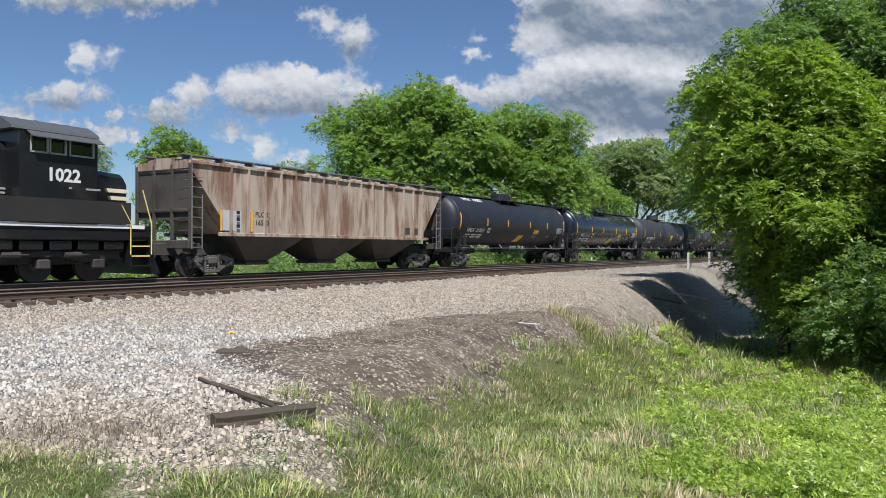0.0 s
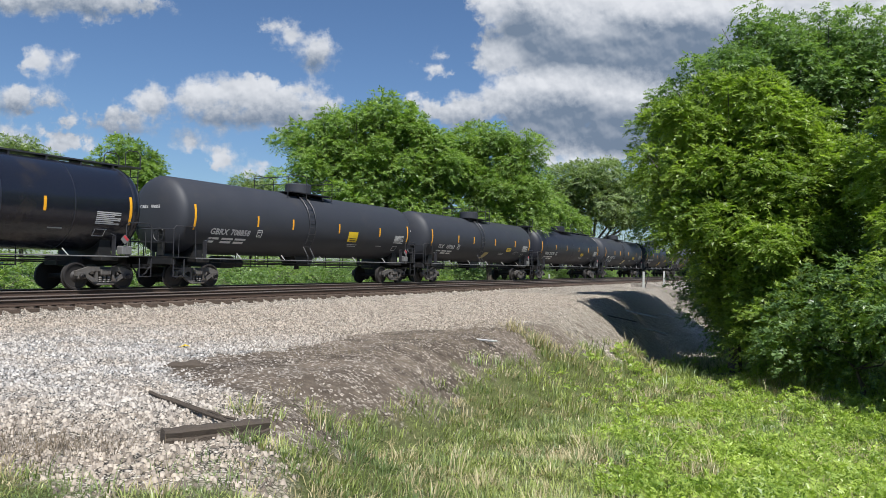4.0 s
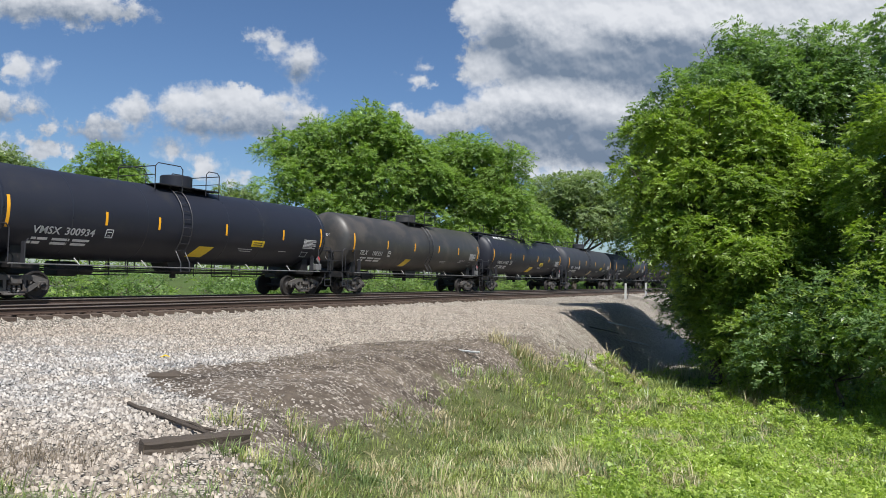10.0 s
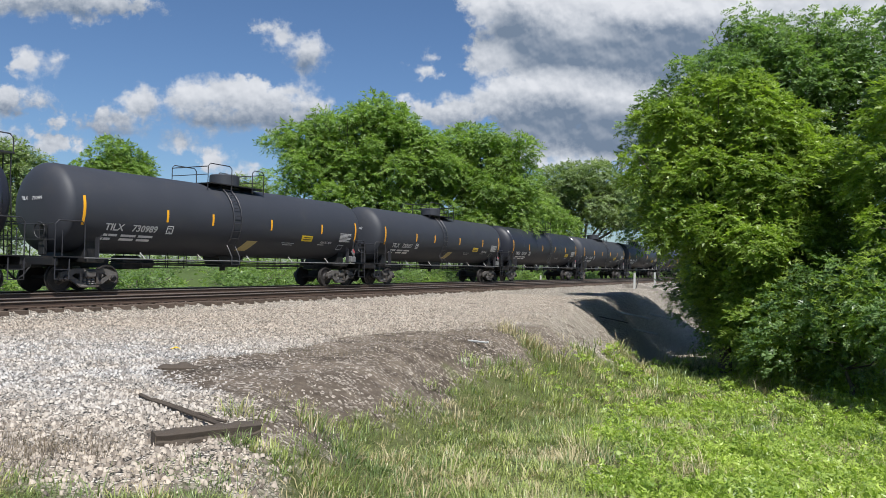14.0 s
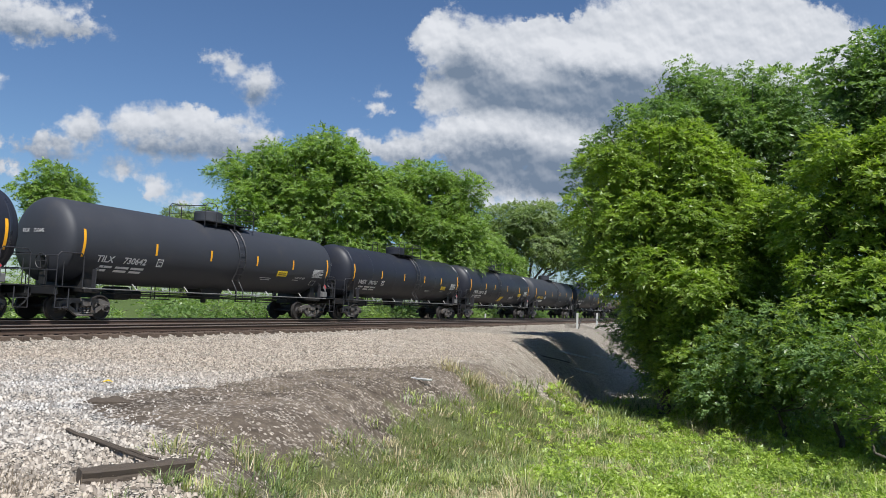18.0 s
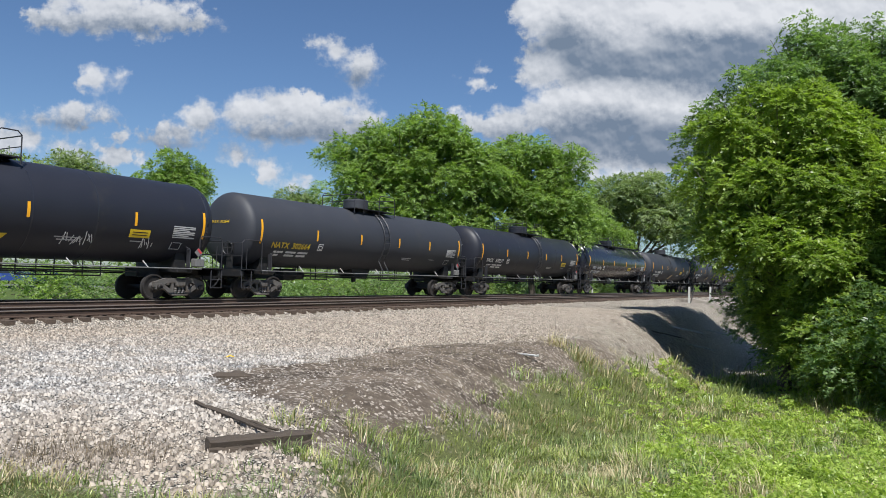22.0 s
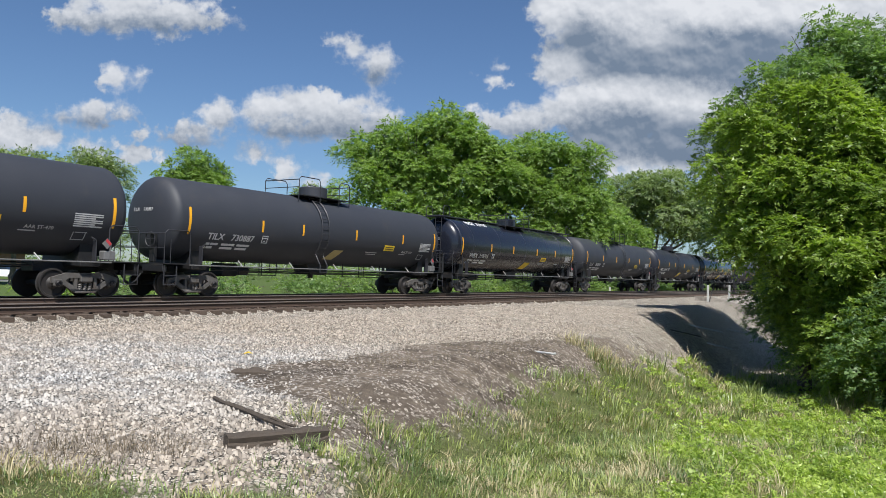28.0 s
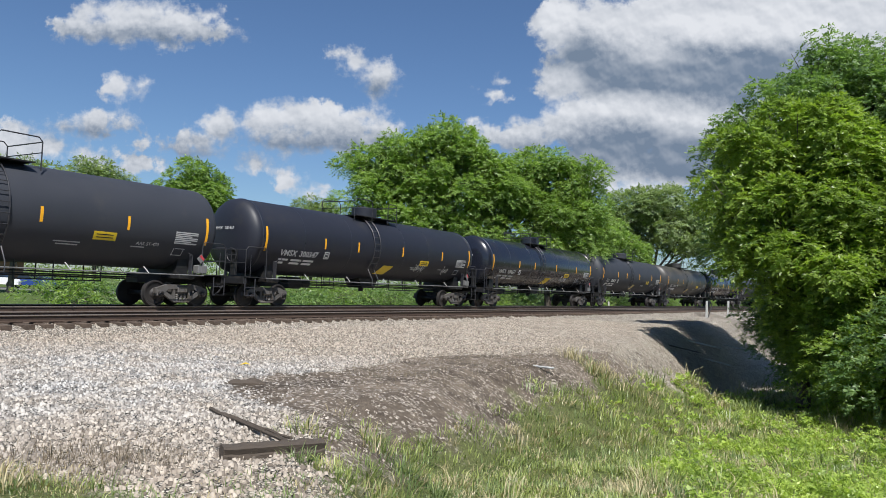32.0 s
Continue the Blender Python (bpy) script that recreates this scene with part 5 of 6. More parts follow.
def build_bridge_end():
    """White posts and the sloping wing wall where the bridge begins."""
    for az, dist, h in ((19.65, 62, 1.40), (21.1, 72, 1.42)):
        p = bear(az, dist)
        z = height(p.dot(U), p.dot(N))
        b = Build().box(-0.075, 0.075, -0.075, 0.075, -0.3, h - 0.1, 0.02)
        tagged(part("marker_post", b, POST, m=pose(p.x, p.y, z, 0, 0, YAW)), "square white post beside the bridge end", "post", "posts at the bridge")
    p = bear(19.9, 62.3)
    place("leaning_stake", stick_build(1.2, 0.035, 3, 0.01), IRON, Vector((p.x, p.y, height(p.dot(U), p.dot(N)) + 0.55)), 30, "thin dark stake leaning beside a post", "stake", tilt=-68)
    b = Build()
    s0, s1 = 62.4, 62.9
    line = [(15.6, -0.10), (14.2, -0.12), (12.8, -0.42), (10.8, -1.0), (9.2, -1.7)]
    out = line + [(9.2, -4.2), (15.6, -4.2)]
    b.rings([[at(s, d, z) for d, z in out] for s in (s0, s1)])
    tagged(part("wing_wall", b, CONCRETE), "weathered tan concrete wing wall sloping to the creek", "wall", kind="structure")
    b = Build()
    b.rings([[at(s, d, z) for d, z in ((15.2, -0.48), (14.3, -0.48), (11.5, -1.75), (11.5, -1.95), (14.3, -0.75), (15.2, -0.75))] for s in (63.2, 63.6)])
    tagged(part("kerb", b, CONCRETE), "low concrete kerb on the bank", "kerb", kind="structure")
    p = bear(12.7, 78)
    tagged(part("marker_post", Build().box(-0.08, 0.08, -0.08, 0.08, -0.2, 1.15, 0.02), POST, m=pose(p.x, p.y, -0.85)), "short white marker post beyond the railway", "post")


build_litter()
build_bridge_end()


# ---- beyond the railway: road, parked cars, a house ----
def make_parked_car(p, turn, paint, label):
    e = empty("parked_car", pose(p.x, p.y, p.z, 0, 0, turn))
    side = [(-2.2, 0.32), (-2.25, 0.75), (-2.1, 0.95), (-1.5, 1.0), (1.0, 0.98), (2.0, 0.85), (2.2, 0.65), (2.2, 0.32)]
    b = Build()
    b.rings([[(x, y, z) for x, z in side] for y in (-0.85, -0.78, 0.78, 0.85)])
    part("body", b, paint, e)
    b = Build()
    b.rings([[(-1.6, -0.76, 0.97), (1.05, -0.76, 0.97), (1.05, 0.76, 0.97), (-1.6, 0.76, 0.97)], [(-1.2, -0.62, 1.48), (0.25, -0.62, 1.48), (0.25, 0.62, 1.48), (-1.2, 0.62, 1.48)]])
    part("windows", b, GLASS, e)
    part("roof", Build().box(-1.25, 0.3, -0.64, 0.64, 1.46, 1.52, 0.02), paint, e)
    for x in (-1.35, 1.4):
        for y in (-0.8, 0.8):
            w = part("wheel", Build().lathe([(-0.1, 0.05), (-0.1, 0.32), (0.1, 0.32), (0.1, 0.05)], "y", n=16), IRON, e, m=pose(x, y, 0.32))
            part("hubcap", Build().lathe([(-0.115, 0.02), (-0.11, 0.2), (0.11, 0.2), (0.115, 0.02)], "y", n=12), BARE, w)
    return tagged(e, label, "car")


CARBLUE = material("dark_blue_car_paint", (0.02, 0.05, 0.20), 0.25, vary=0.05, bump=0.0, coat=0.5)
CARWHITE = material("white_car_paint", (0.70, 0.70, 0.70), 0.3, vary=0.05, bump=0.0, coat=0.5)
CARGREY = material("grey_car_paint", (0.10, 0.11, 0.12), 0.3, vary=0.05, bump=0.0, coat=0.5)
ASPHALT = material("worn_asphalt", (0.13, 0.13, 0.13), 0.9, vary=0.2, scale=0.8, fine=20, bump=0.2)
BRICKRED = material("red_brown_siding", (0.24, 0.12, 0.08), 0.8, vary=0.2, scale=2, bump=0.2)
SHINGLE = material("grey_shingles", (0.12, 0.115, 0.11), 0.9, vary=0.25, scale=3, bump=0.4)


def build_beyond():
    def ground_z(p):
        return height(p.dot(U), p.dot(N))
    a = bear(-30, 78)
    way = Vector((1, 0.06, 0)).normalized()
    b = Build()
    n = Vector((-way.y, way.x, 0))
    zz = ground_z(a) + 0.012
    b.rings([[a + way * k + n * 4.5 + Vector((0, 0, zz)), a + way * k - n * 2.5 + Vector((0, 0, zz)), a + way * k - n * 2.5 + Vector((0, 0, zz - 0.2)), a + way * k + n * 4.5 + Vector((0, 0, zz - 0.2))] for k in (-120, 12)])
    tagged(part("road", b, ASPHALT), "worn grey asphalt road beyond the railway", "road", kind="structure")
    for az, dist, paint, label, turn in ((-28.4, 82, CARBLUE, "dark blue parked car beside the road", 3), (-30.6, 83, CARWHITE, "white parked car beside the road", 3),
                                         (-32.8, 82, CARGREY, "dark grey parked car beside the road", 3), (-26.6, 85, CARGREY, "dark grey parked car behind the bushes", 3)):
        p = bear(az, dist)
        p.z = zz
        make_parked_car(p, turn, paint, label)
    p = bear(-32.5, 105)
    p.z = ground_z(p)
    e = empty("house", pose(p.x, p.y, p.z, 0, 0, 8))
    part("wall", Build().box(-5, 5, -3.5, 3.5, 0, 2.9), BRICKRED, e)
    part("roof", Build().rings([[(x, -4.0, 2.8), (x, 0, 4.8), (x, 4.0, 2.8), (x, 4.0, 2.7), (x, -4.0, 2.7)] for x in (-5.4, 5.4)]), SHINGLE, e)
    for x in (-3.2, 0.2, 3.2):
        w = part("window", Build().box(x - 0.5, x + 0.5, -3.53, -3.48, 1.1, 2.3), GLASS, e)
        f = Build()
        for q in ((x - 0.58, x - 0.5, 1.02, 2.38), (x + 0.5, x + 0.58, 1.02, 2.38), (x - 0.5, x + 0.5, 1.02, 1.1), (x - 0.5, x + 0.5, 2.3, 2.38)):
            f.box(q[0], q[1], -3.56, -3.5, q[2], q[3])
        part("window_frame", f, CARWHITE, w)
    tagged(e, "low red-brown house with a grey shingle roof", "house")


build_beyond()


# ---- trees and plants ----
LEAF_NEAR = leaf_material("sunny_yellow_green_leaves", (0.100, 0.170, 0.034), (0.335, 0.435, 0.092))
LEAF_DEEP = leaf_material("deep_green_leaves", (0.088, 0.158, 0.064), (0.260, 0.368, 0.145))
LEAF_FAR = leaf_material("mid_green_leaves", (0.115, 0.195, 0.056), (0.310, 0.420, 0.124))
LEAF_GREY = leaf_material("grey_green_leaves", (0.145, 0.200, 0.098), (0.300, 0.370, 0.180))
GRASS = leaf_material("fresh_grass", (0.120, 0.175, 0.042), (0.430, 0.470, 0.160), 0.28)
GRASS_DARK = leaf_material("blue_green_grass", (0.085, 0.135, 0.045), (0.260, 0.325, 0.130), 0.28)
DEAD = leaf_material("dead_brown_stalks", (0.13, 0.10, 0.07), (0.25, 0.20, 0.14), 0.15)
WEED = leaf_material("bright_weed_leaves", (0.150, 0.245, 0.040), (0.500, 0.600, 0.135), 0.4)
STRAW = leaf_material("dry_straw", (0.34, 0.28, 0.16), (0.56, 0.48, 0.30), 0.2)


def unit(a):
    return a / np.maximum(np.linalg.norm(a, axis=1), 1e-6)[:, None]


def leaf_sprays(rng, base, grow, face, size, count=11, droop=0.35, wide=0.40):
    """Compound leaves: pointed leaflets in pairs along an arching stalk. base, grow, face: one row a spray; size: one length or one a spray."""
    n = len(base)
    L = (size * rng.uniform(0.65, 1.35, n))[:, None]
    side = unit(np.cross(grow, face))
    out = []
    for k in range(count):
        f = 0.18 + 0.82 * k / (count - 1)
        c = base + grow * L * f + np.array([0, 0, -1.0]) * L * droop * f * f
        hand = 0.0 if k == count - 1 else (1.0 if k % 2 else -1.0)
        way = unit(side * hand * 0.9 + grow * (0.55 + 0.6 * (hand == 0)) + np.array([0, 0, -0.35]) * f + 0.28 * rng.normal(size=(n, 3)))
        flat = unit(np.cross(way, face + 0.40 * rng.normal(size=(n, 3))))
        ll = L * wide * rng.uniform(0.75, 1.25, n)[:, None] * (1.1 - 0.5 * abs(f - 0.5))
        w = ll * 0.24
        out.append(np.stack([c - flat * w, c + way * ll * 0.35 + flat * w * 1.1, c + way * ll], 1))
    v = np.stack(out, 1).reshape(-1, 3)
    return v, np.arange(len(v)).reshape(-1, 3)


def boughs(rng, lobes, sprays, size, leaflets, clump, depth):
    """A crown: every lobe carries domed boughs, each roofed with sprays that droop at its rim; a few leaves fill the inside."""
    Lb = np.asarray(lobes, np.float32)
    area = Lb[:, 3] * Lb[:, 4]
    cl, home = [], []
    for i, (x, y, z, r, h) in enumerate(Lb):
        cr = clump * (0.75 + 0.25 * r / Lb[:, 3].mean())
        for k in range(max(5, int(3.4 * r * h / cr ** 2))):
            g = rng.normal(size=3)
            g[2] = g[2] * 0.85 + 0.22
            g /= np.linalg.norm(g)
            q = 1 - depth * rng.random() ** 1.4
            a = cr * rng.uniform(0.6, 1.45)
            cl.append((x + g[0] * r * q, y + g[1] * r * q, z + g[2] * h * q, a))
            home.append(g)
    cl, home = np.array(cl), np.array(home)
    w = cl[:, 3] ** 2
    pick = rng.choice(len(cl), sprays, p=w / w.sum())
    d = rng.normal(size=(sprays, 3)) + home[pick] * 0.45
    d[:, 2] = d[:, 2] * 0.9 + 0.35
    d = unit(d)
    a = cl[pick, 3][:, None]
    base = cl[pick, :3] + d * a * np.array([1, 1, 0.78]) * (1 - 0.25 * rng.random((sprays, 1)) ** 2)
    grow = unit(d * np.array([1, 1, 0.5]) + home[pick] * 0.35 + 0.45 * rng.normal(size=(sprays, 3)) + np.array([0, 0, 0.05]))
    face = unit(np.array([0, 0, 0.9]) + d * 0.5 + 0.25 * rng.normal(size=(sprays, 3)))
    v, f = leaf_sprays(rng, base, grow, face, size, leaflets)
    # loose leaves inside, so that no light falls straight through
    m = sprays // 2
    pick = rng.choice(len(Lb), m, p=area / area.sum())
    c = Lb[pick, :3] + unit(rng.normal(size=(m, 3))) * Lb[pick][:, [3, 3, 4]] * (0.82 * rng.random((m, 1)) ** 0.4)
    e = unit(rng.normal(size=(m, 3)))
    g = unit(np.cross(e, rng.normal(size=(m, 3))))
    v2 = np.stack([c - e * size * 0.4, c + g * size * 0.3, c + e * size * 0.4], 1).reshape(-1, 3)
    v = np.concatenate([v, v2])
    return v, np.arange(len(v)).reshape(-1, 3)


def tree(name, foot, lobes, sprays, size, mat, label, seed, trunk_r=0.25, leaflets=11, clump=0.62, depth=0.40, category="tree"):
    """A tapered trunk, limbs to each lobe, and a crown of leafy boughs. lobes: dx, dy, z, radius, half-height from the foot."""
    rng = np.random.default_rng(seed)
    rnd = random.Random(seed)
    foot = Vector(foot)
    top = empty(name, Matrix.Translation(foot))
    b = Build()
    height_ = max(l[2] for l in lobes)
    fork = Vector((rnd.uniform(-0.3, 0.3), rnd.uniform(-0.3, 0.3), 0.35 * height_))
    pts = [Vector((0, 0, -0.3)), Vector((0.05, 0, 0.3)), fork * 0.5 + Vector((rnd.uniform(-.15, .15), 0, 0)), fork]
    for i in range(3):
        b.rod(pts[i], pts[i + 1], trunk_r * (1.25 - 0.22 * i), 8, trunk_r * (1.03 - 0.22 * i))
    for dx, dy, z, r, hz in lobes:
        end = Vector((dx, dy, z))
        mid = fork.lerp(end, 0.5) + Vector((rnd.uniform(-.4, .4), rnd.uniform(-.4, .4), -0.2 * r))
        q = trunk_r * rnd.uniform(0.4, 0.6)
        b.rod(fork, mid, q, 6, q * 0.65), b.rod(mid, end, q * 0.65, 6, q * 0.3)
        for k in range(7):
            t = rnd.uniform(0, 6.28)
            tip = end + Vector((math.cos(t) * r * 0.85, math.sin(t) * r * 0.85, rnd.uniform(-0.3, 0.8) * hz))
            b.rod(mid.lerp(end, rnd.uniform(0.2, 0.9)), tip, q * 0.3, 5, 0.012)
    part("trunk", b, BARK, top)
    v, f = boughs(rng, lobes, sprays, size, leaflets, clump, depth)
    part("crown", cloud_mesh("crown", v, f, [mat]), mat, top)
    return tagged(top, label, category)


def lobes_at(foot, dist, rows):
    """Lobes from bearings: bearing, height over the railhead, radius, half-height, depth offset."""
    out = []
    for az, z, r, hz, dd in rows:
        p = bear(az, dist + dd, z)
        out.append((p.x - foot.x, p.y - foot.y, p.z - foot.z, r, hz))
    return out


def build_trees():
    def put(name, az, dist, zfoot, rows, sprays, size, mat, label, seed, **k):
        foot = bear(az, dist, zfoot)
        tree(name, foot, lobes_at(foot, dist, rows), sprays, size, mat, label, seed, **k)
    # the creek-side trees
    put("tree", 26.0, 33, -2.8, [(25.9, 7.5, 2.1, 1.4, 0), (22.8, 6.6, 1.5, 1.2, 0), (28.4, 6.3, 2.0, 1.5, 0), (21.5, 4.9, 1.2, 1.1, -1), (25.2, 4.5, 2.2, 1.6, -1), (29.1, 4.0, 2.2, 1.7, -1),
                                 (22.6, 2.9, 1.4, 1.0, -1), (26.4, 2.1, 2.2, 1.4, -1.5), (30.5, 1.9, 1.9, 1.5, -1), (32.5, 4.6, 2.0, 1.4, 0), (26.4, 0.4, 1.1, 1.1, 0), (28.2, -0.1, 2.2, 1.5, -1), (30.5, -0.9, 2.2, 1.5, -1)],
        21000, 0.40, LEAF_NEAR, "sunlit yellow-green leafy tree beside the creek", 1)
    # many of the later lobes are added out of sight to shade the bank
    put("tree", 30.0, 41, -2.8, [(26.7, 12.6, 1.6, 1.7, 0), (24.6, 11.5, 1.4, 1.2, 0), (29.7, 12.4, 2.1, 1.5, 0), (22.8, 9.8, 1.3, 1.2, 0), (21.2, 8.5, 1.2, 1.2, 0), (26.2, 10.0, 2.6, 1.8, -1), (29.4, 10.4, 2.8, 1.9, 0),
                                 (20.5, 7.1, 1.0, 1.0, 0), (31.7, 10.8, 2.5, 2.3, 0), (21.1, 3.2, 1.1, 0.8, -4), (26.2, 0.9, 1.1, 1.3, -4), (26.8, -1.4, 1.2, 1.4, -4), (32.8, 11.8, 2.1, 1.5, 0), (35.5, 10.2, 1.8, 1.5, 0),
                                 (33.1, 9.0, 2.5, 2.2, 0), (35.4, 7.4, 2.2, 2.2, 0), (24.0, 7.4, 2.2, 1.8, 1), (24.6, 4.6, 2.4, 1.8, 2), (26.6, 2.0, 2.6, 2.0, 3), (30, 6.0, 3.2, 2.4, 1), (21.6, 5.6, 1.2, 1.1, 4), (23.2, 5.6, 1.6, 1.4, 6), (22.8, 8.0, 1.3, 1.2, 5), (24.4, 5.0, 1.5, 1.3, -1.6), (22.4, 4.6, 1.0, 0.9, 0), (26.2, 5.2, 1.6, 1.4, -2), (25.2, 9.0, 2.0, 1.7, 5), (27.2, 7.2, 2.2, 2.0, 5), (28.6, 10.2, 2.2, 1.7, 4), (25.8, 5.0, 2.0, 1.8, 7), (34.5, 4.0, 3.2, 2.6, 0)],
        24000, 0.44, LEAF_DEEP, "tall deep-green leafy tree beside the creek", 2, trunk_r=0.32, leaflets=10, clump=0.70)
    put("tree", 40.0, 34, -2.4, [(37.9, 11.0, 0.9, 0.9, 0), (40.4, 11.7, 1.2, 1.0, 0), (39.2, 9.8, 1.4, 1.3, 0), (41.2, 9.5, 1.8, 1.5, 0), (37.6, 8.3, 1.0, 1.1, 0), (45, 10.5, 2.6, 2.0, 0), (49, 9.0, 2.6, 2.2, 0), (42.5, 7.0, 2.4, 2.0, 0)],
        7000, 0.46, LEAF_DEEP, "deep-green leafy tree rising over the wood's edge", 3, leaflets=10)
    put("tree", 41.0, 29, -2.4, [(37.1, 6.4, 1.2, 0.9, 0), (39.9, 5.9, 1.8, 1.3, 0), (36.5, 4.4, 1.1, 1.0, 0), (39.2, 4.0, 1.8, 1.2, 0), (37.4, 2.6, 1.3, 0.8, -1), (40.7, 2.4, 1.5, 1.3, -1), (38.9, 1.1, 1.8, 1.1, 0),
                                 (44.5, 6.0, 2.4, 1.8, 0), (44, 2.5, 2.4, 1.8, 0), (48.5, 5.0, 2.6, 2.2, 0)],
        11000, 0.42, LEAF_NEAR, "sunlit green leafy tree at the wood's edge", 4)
    # added tree, hidden behind the others; casts shadow on the creek bank
    put("tree", 26.0, 51, -2.9, [(26.6, 6.4, 1.8, 1.6, -1), (27.8, 6.0, 1.8, 1.6, 0), (28.4, 5.4, 1.9, 1.8, 3), (27.6, 3.6, 2.0, 1.8, 1)],
        3000, 0.5, LEAF_DEEP, "unseen deep-green tree added to shade the creek bank", 5, trunk_r=0.2, leaflets=9)
    # undergrowth below them
    k = 10
    # the last two shrubs, 45 and 50 m off, are added to darken the bank
    for az, dist, z, r in ((28.0, 37, -0.6, 2.4), (29.5, 32, -1.0, 2.0), (30.5, 30, -0.8, 2.2), (34.0, 28, -0.5, 2.3), (37.5, 27, 0.0, 2.3), (41.0, 25, 0.0, 2.4), (45.0, 24, 0.2, 2.8), (33, 34, 1.6, 3.0), (38, 33, 2.0, 3.0), (26.0, 45, 0.2, 2.2), (27.0, 50, 1.0, 2.8)):
        # sun and shade put into leaf colour: yellow-green for lit shrubs, deep green for shaded
        put("shrub", az, dist, -2.9, [(az, z, r, r * 0.8, 0), (az - 2.0, z - 0.6, r * 0.7, r * 0.6, 0), (az + 2.2, z - 0.4, r * 0.8, r * 0.6, 0.5)],
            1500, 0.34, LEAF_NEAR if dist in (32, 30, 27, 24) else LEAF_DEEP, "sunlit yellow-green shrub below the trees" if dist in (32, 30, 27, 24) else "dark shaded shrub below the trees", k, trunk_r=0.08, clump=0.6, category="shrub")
        k += 1
    put("sapling", 40.2, 17.5, -1.9, [(39.6, 0.4, 0.55, 0.6, 0), (41.2, -0.2, 0.7, 0.5, 0), (40.4, -0.7, 0.9, 0.5, 0)], 300, 0.26, LEAF_NEAR, "slender sunlit sapling before the dark undergrowth", 8, trunk_r=0.03, clump=0.25, category="sapling")
    # trees behind the railway
    put("tree", -0.6, 62, -0.8, [(-0.3, 13.0, 2.4, 1.7, 0), (-3.1, 12.1, 2.2, 1.6, 0), (-6.6, 11.4, 1.4, 1.1, 2), (-4.9, 9.9, 2.3, 1.7, 0), (-1.7, 9.6, 3.0, 2.0, 0), (1.8, 11.4, 2.3, 1.8, 0), (3.6, 11.0, 1.9, 1.6, 0),
                                 (1.0, 8.2, 3.4, 2.1, 0), (4.4, 9.0, 2.7, 2.0, 0), (-5.3, 7.8, 2.6, 1.5, 0), (-3.0, 5.6, 3.4, 1.8, 0), (2.6, 5.6, 3.4, 1.8, 0)],
        15000, 0.60, LEAF_FAR, "broad green leafy tree behind the railway", 30, trunk_r=0.35, leaflets=9, clump=0.80, depth=0.55)
    put("tree", 8.2, 64, -0.8, [(7.8, 11.6, 2.0, 1.5, 0), (9.8, 10.5, 2.0, 1.9, 0), (7.5, 9.2, 2.7, 2.0, 0), (10.5, 8.1, 1.7, 2.1, 0), (6.2, 7.7, 2.7, 1.8, 0), (8.8, 6.9, 2.9, 1.9, 0), (7.4, 4.8, 3.0, 1.8, 0), (10.4, 5.0, 2.4, 1.8, 0)],
        9500, 0.58, LEAF_FAR, "green leafy tree behind the railway", 31, trunk_r=0.3, leaflets=9, clump=0.80, depth=0.5)
    put("tree", 15.8, 92, -0.8, [(14.3, 11.0, 3.0, 2.0, 0), (16.7, 11.7, 3.4, 1.7, 0), (18.4, 10.0, 2.4, 2.4, 0), (13.1, 9.3, 2.5, 2.3, 0), (15.5, 8.7, 4.5, 2.6, 0), (18.0, 7.6, 3.5, 2.8, 0), (13.1, 6.8, 3.5, 2.8, 0), (20.0, 8.8, 3.2, 2.6, 1)],
        9500, 0.75, LEAF_GREY, "grey-green spreading tree in the distance", 33, trunk_r=0.35, leaflets=8, clump=1.2)
    put("tree", 12.2, 84, -0.8, [(12.0, 7.4, 2.0, 2.0, 0), (11.6, 5.0, 3.0, 2.4, 0), (13.0, 4.6, 3.0, 2.4, 0)], 3200, 0.7, LEAF_FAR, "green tree in the distance", 34, leaflets=8, clump=1.1)
    put("tree", -18.5, 64, -0.8, [(-18.5, 9.3, 1.3, 0.9, 0), (-19.5, 8.3, 1.3, 0.9, 0), (-17.4, 8.4, 1.3, 1.0, 0), (-18.5, 7.5, 2.0, 1.0, 0), (-18.4, 6.2, 2.1, 1.2, 0), (-18.5, 4.2, 2.2, 1.6, 0)],
        3600, 0.58, LEAF_FAR, "small rounded green tree", 35, leaflets=9)
    put("tree", -25.0, 80, -0.8, [(-25.4, 11.0, 1.7, 0.9, 0), (-24.3, 10.3, 1.7, 0.7, 0), (-26.0, 10.0, 1.7, 1.0, 0), (-25.0, 9.3, 2.8, 1.0, 0), (-25.2, 7.2, 2.8, 1.8, 0), (-24.8, 4.6, 2.8, 2.0, 0)],
        3600, 0.65, LEAF_GREY, "grey-green tree behind the railway", 37, leaflets=8)
    put("tree", -30.0, 66, -0.8, [(-29.4, 8.4, 1.7, 1.0, 0), (-30.5, 7.6, 2.0, 1.4, 0), (-29.0, 6.8, 1.8, 1.7, 0), (-29.2, 4.6, 2.4, 2.0, 0), (-31.6, 7.8, 2.0, 1.5, 0), (-31.5, 4.8, 2.4, 2.0, 0)],
        4600, 0.60, LEAF_GREY, "grey-green tree beside the parked cars", 38, leaflets=8)
    put("tree", -10.0, 84, -0.8, [(-10.0, 9.4, 1.6, 0.6, 0), (-10.8, 8.5, 1.5, 0.8, 0), (-8.9, 8.9, 1.5, 0.6, 0), (-10.0, 6.8, 2.6, 1.6, 0), (-9.6, 4.2, 2.6, 1.8, 0)],
        3000, 0.65, LEAF_GREY, "small green tree far behind the railway", 36, leaflets=8)
    # bushes along the far side of the railway
    k = 60
    rnd = random.Random(9)
    s = 17.5
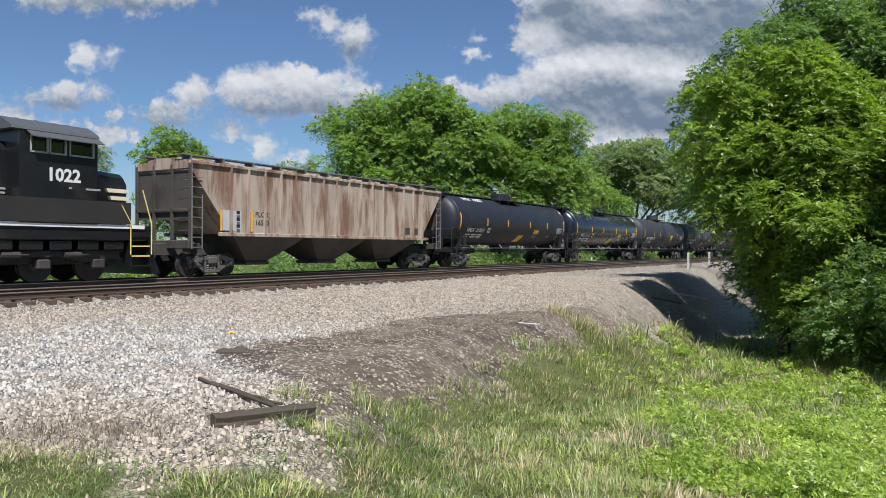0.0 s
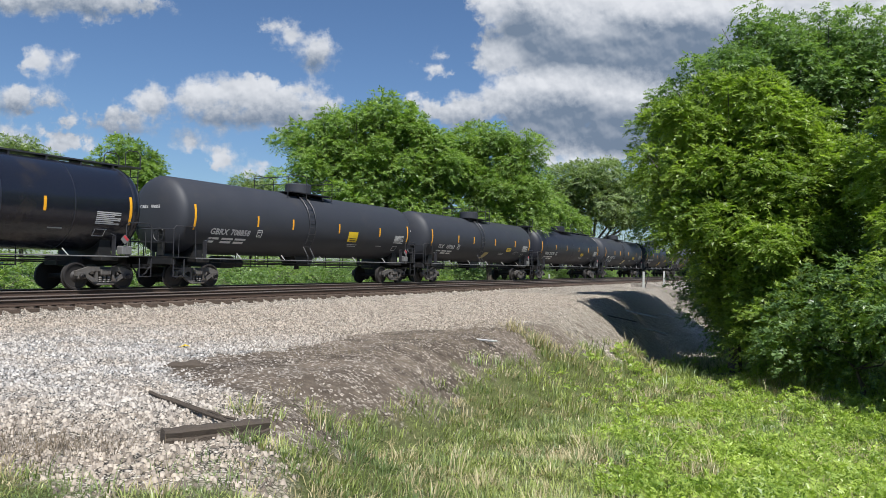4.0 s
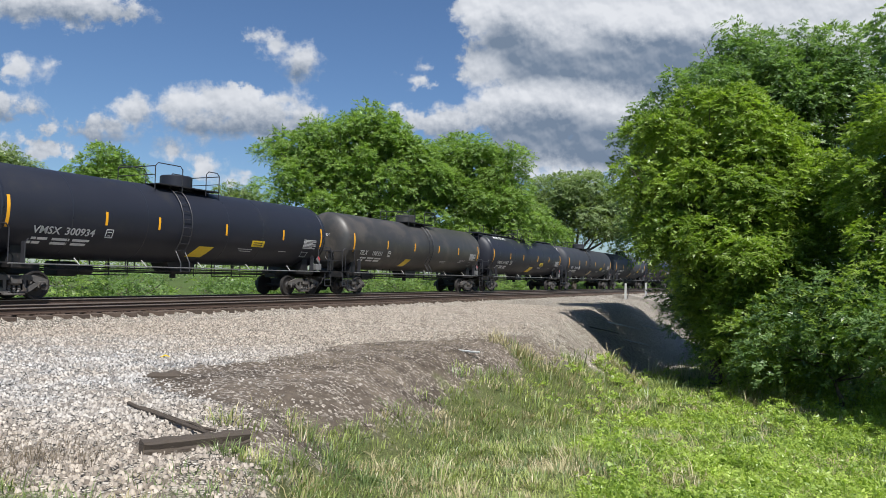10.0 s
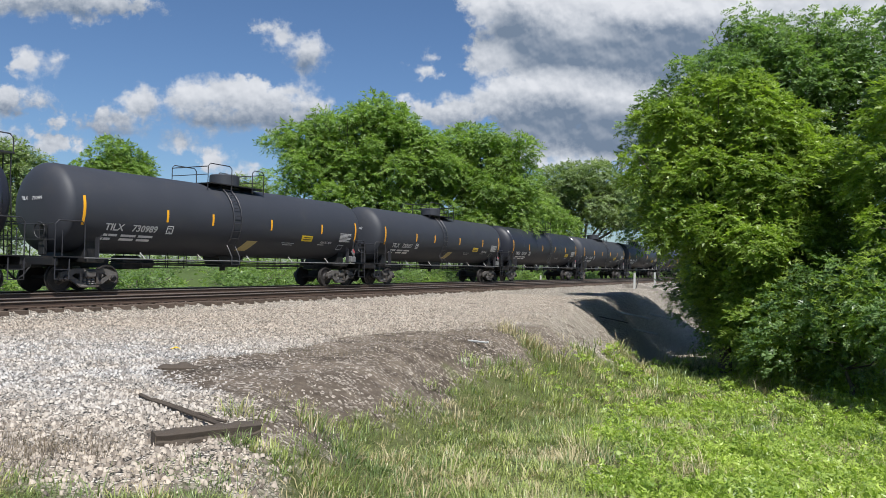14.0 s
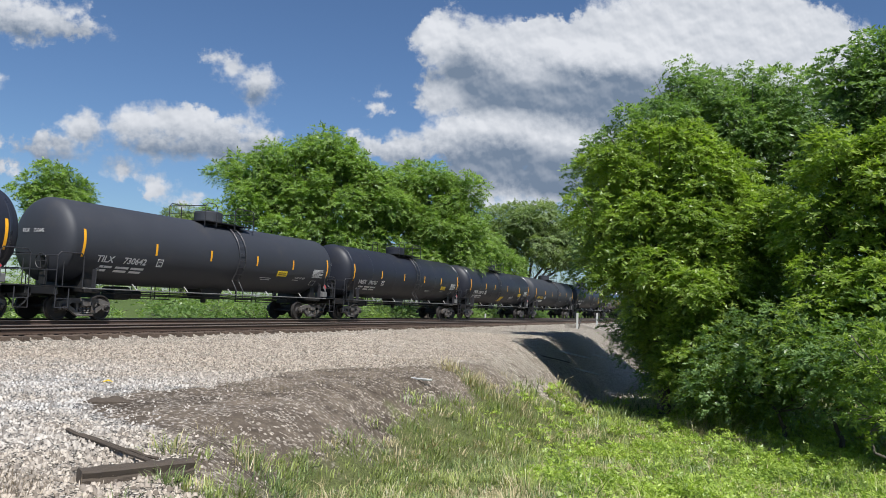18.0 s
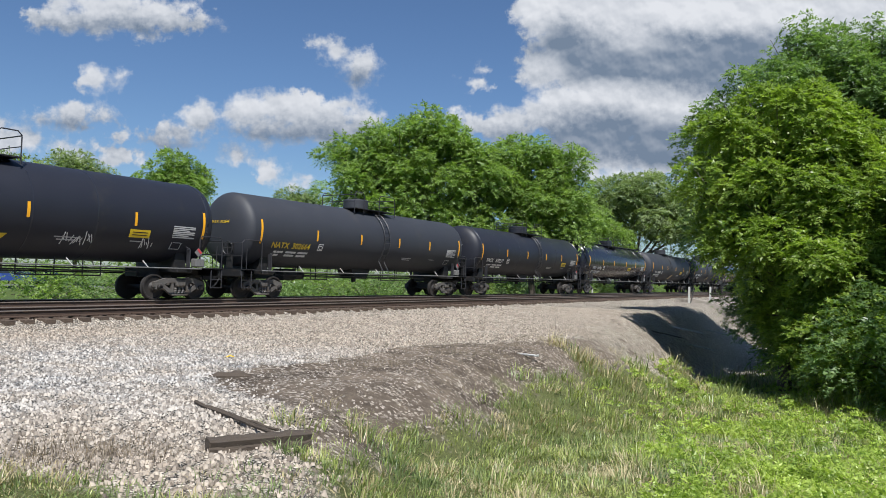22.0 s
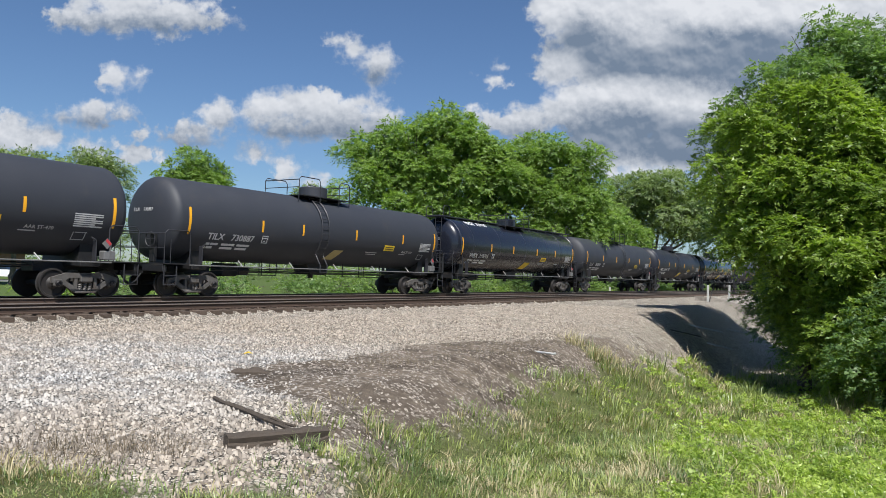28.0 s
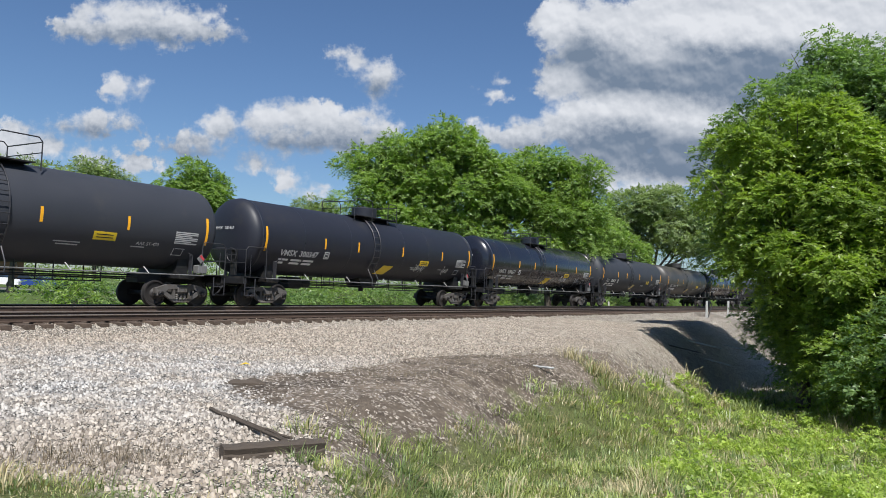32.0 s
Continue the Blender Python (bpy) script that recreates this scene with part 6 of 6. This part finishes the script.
    while s < 150:
        d = D_TRAIN + rnd.uniform(5.5, 9.0)
        h = rnd.uniform(0.9, 2.1)
        p = at(s, d, -0.8)
        r = rnd.uniform(1.2, 1.9)
        tree("bush", p, [(0, 0, h * 0.6, r, h * 0.7), (rnd.uniform(-1.2, 1.2), rnd.uniform(-1, 1), h * 0.5, r * 0.8, h * 0.6)], 240, 0.36,
             LEAF_DEEP if k % 3 else LEAF_FAR, "low leafy bush beside the railway", k, trunk_r=0.05, leaflets=8, clump=0.5, category="bush")
        k += 1
        s += rnd.uniform(1.1, 2.2)


build_trees()


# ---- grass and weeds on the bank ----
def blades(name, rows, label, mat, seed):
    """Tapering bent blades in one mesh; each row: x, y, z, length, width, direction, lean."""
    P = np.asarray(rows, np.float32)
    n = len(P)
    a = P[:, 5]
    out = np.stack([np.cos(a), np.sin(a), np.zeros(n)], -1)
    rng = np.random.default_rng(seed)
    w = a + rng.uniform(0.8, 2.3, n)
    wide = np.stack([np.cos(w), np.sin(w), np.zeros(n)], -1) * P[:, 4:5] * 0.5
    lean = P[:, 6:7] * P[:, 3:4]
    up = np.array([0, 0, 1.0]) * P[:, 3:4]
    p0 = P[:, :3]
    p1 = p0 + up * 0.55 + out * lean * 0.35
    p2 = p0 + up * (1 - 0.35 * P[:, 6:7] ** 2) + out * lean
    v = np.stack([p0 - wide, p0 + wide, p1 + wide * 0.8, p1 - wide * 0.8, p2], 1).reshape(-1, 3)
    k = (np.arange(n) * 5)[:, None]
    f = np.concatenate([k + np.array([[0, 1, 2]]), k + np.array([[0, 2, 3]]), k + np.array([[3, 2, 4]])], 0)
    return tagged(new(name, cloud_mesh(name, v, f, [mat])), label, "grass", kind="stuff")


def build_grass():
    rng = np.random.default_rng(21)
    green, dry, dark = [], [], []
    tries = 0
    while len(green) + len(dry) + len(dark) < 250000 and tries < 400000:
        tries += 1
        dist = rng.uniform(1.55, 6.9) ** 2
        p = bear(rng.uniform(-34, 50), dist)
        s, d = p.dot(U), p.dot(N)
        if d > 13:
            continue
        grass = zones(s, d)[1]
        patch = rough(s, d, 0.5)
        if rng.random() > grass * (0.75 + 0.25 * smooth(patch * 2 + 0.7)):
            continue
        p = at(s, d)
        z = height(s, d) - 0.02
        tall = ramp(s, [(0, 0.07), (3, 0.11), (8, 0.20), (30, 0.36)]) * rng.uniform(0.5, 1.25) * (0.6 + 1.5 * max(0, rough(s, d, 0.4)) + 0.8 * max(0, rough(s, d, 1.3)))
        if rng.random() < 0.07 and s > 2:
            tall *= 2.1
        kind = rng.random()
        straw = 0.15 + 0.9 * max(0, rough(s + 9, d, 0.7))
        home = dry if kind < straw else (dark if kind < straw + 0.18 + 0.9 * max(0, rough(s, d + 20, 0.55)) else green)
        for i in range(int(rng.integers(14, 30))):
            a = rng.uniform(0, 6.283)
            r = 0.11 * math.sqrt(rng.random()) * (1 + dist / 14)
            home.append((p.x + math.cos(a) * r, p.y + math.sin(a) * r, z, tall * rng.uniform(0.5, 1.2), rng.uniform(0.003, 0.007) * (1 + dist / 9), a + rng.uniform(-0.8, 0.8), rng.uniform(0.15, 1.25)))
    blades("grass", green, "tall green grass on the creek bank", GRASS, 4)
    blades("dark_grass", dark, "darker blue-green grass tufts on the creek bank", GRASS_DARK, 6)
    blades("dry_grass", dry, "dry straw stalks among the grass", STRAW, 5)
    # broad-leaved weeds
    base, grow, reach = [], [], []
    while len(base) < 30000:
        az, dist = rng.uniform(-8, 46), rng.uniform(2.4, 5.9) ** 2
        p = bear(az, dist)
        s, d = p.dot(U), p.dot(N)
        if d > 9 or zones(s, d)[1] < 0.35:
            continue
        want = smooth((rough(s + 3, d + 8, 0.35) + 0.5 * rough(s, d + 8, 1.1) - 0.78 + 0.038 * (az + 2)) * 2.4)
        if rng.random() > want:
            continue
        z, h = height(s, d), rng.uniform(0.10, 0.50) * (0.55 + 1.5 * max(0, rough(s, d, 0.9)))
        for k in range(int(rng.integers(6, 15))):
            a, up = rng.uniform(0, 6.283), rng.uniform(0.15, 1.0)
            base.append((p.x + 0.09 * math.cos(a), p.y + 0.09 * math.sin(a), z + h * up))
            grow.append((math.cos(a), math.sin(a), rng.uniform(0.0, 0.8)))
            reach.append(0.055 + 0.0052 * dist)
    base, grow = np.array(base), unit(np.array(grow))
    face = unit(np.array([0, 0, 1.0]) + 0.9 * rng.normal(size=base.shape))
    v, f = leaf_sprays(rng, base, grow, face, np.array(reach), 7, 0.3, 0.55)
    tagged(new("weeds", cloud_mesh("weeds", v, f, [WEED])), "bright green broad-leaved weeds on the creek bank", "weeds", kind="stuff")
    # dead weeds on the gravel
    rows = []
    for az, fall, spread, count in ((-23.0, 0.232, 0.45, 700), (-26.5, 0.226, 0.4, 500), (4.5, 0.098, 1.2, 900), (9.5, 0.080, 1.2, 700), (-3.0, 0.120, 0.8, 600), (10.5, 0.094, 1.6, 900), (13.5, 0.082, 1.8, 900), (6.5, 0.110, 1.2, 700), (12.0, 0.068, 1.8, 700)):
        c = lay(az, fall)
        for i in range(count):
            x, y = c.x + rng.normal() * spread, c.y + rng.normal() * spread * 0.8
            q = Vector((x, y, 0))
            rows.append((x, y, height(q.dot(U), q.dot(N)) - 0.01, rng.uniform(0.06, 0.2), rng.uniform(0.003, 0.006), rng.uniform(0, 6.28), rng.uniform(0.4, 1.2)))
    blades("dead_weeds", rows, "brown dead weeds on the gravel", DEAD, 9)


build_grass()


def build_far_woods():
    """A low line of distant woods that closes the horizon."""
    rng = np.random.default_rng(77)
    lobes = []
    for az in np.arange(-48, 75, 0.8):
        p = bear(az + rng.uniform(-0.3, 0.3), rng.uniform(120, 170))
        h = rng.uniform(3.0, 5.5) * (0.75 if az < -20 else 1.0)
        lobes.append((p.x, p.y, -0.8 + h * 0.5, rng.uniform(2.0, 3.2), h * 0.5))
    v, f = boughs(rng, lobes, 9000, 1.2, 6, 1.4, 0.4)
    tagged(new("far_woods", cloud_mesh("far_woods", v, f, [LEAF_GREY])), "distant line of dark green woods", "woods", kind="stuff")


build_far_woods()

motions()
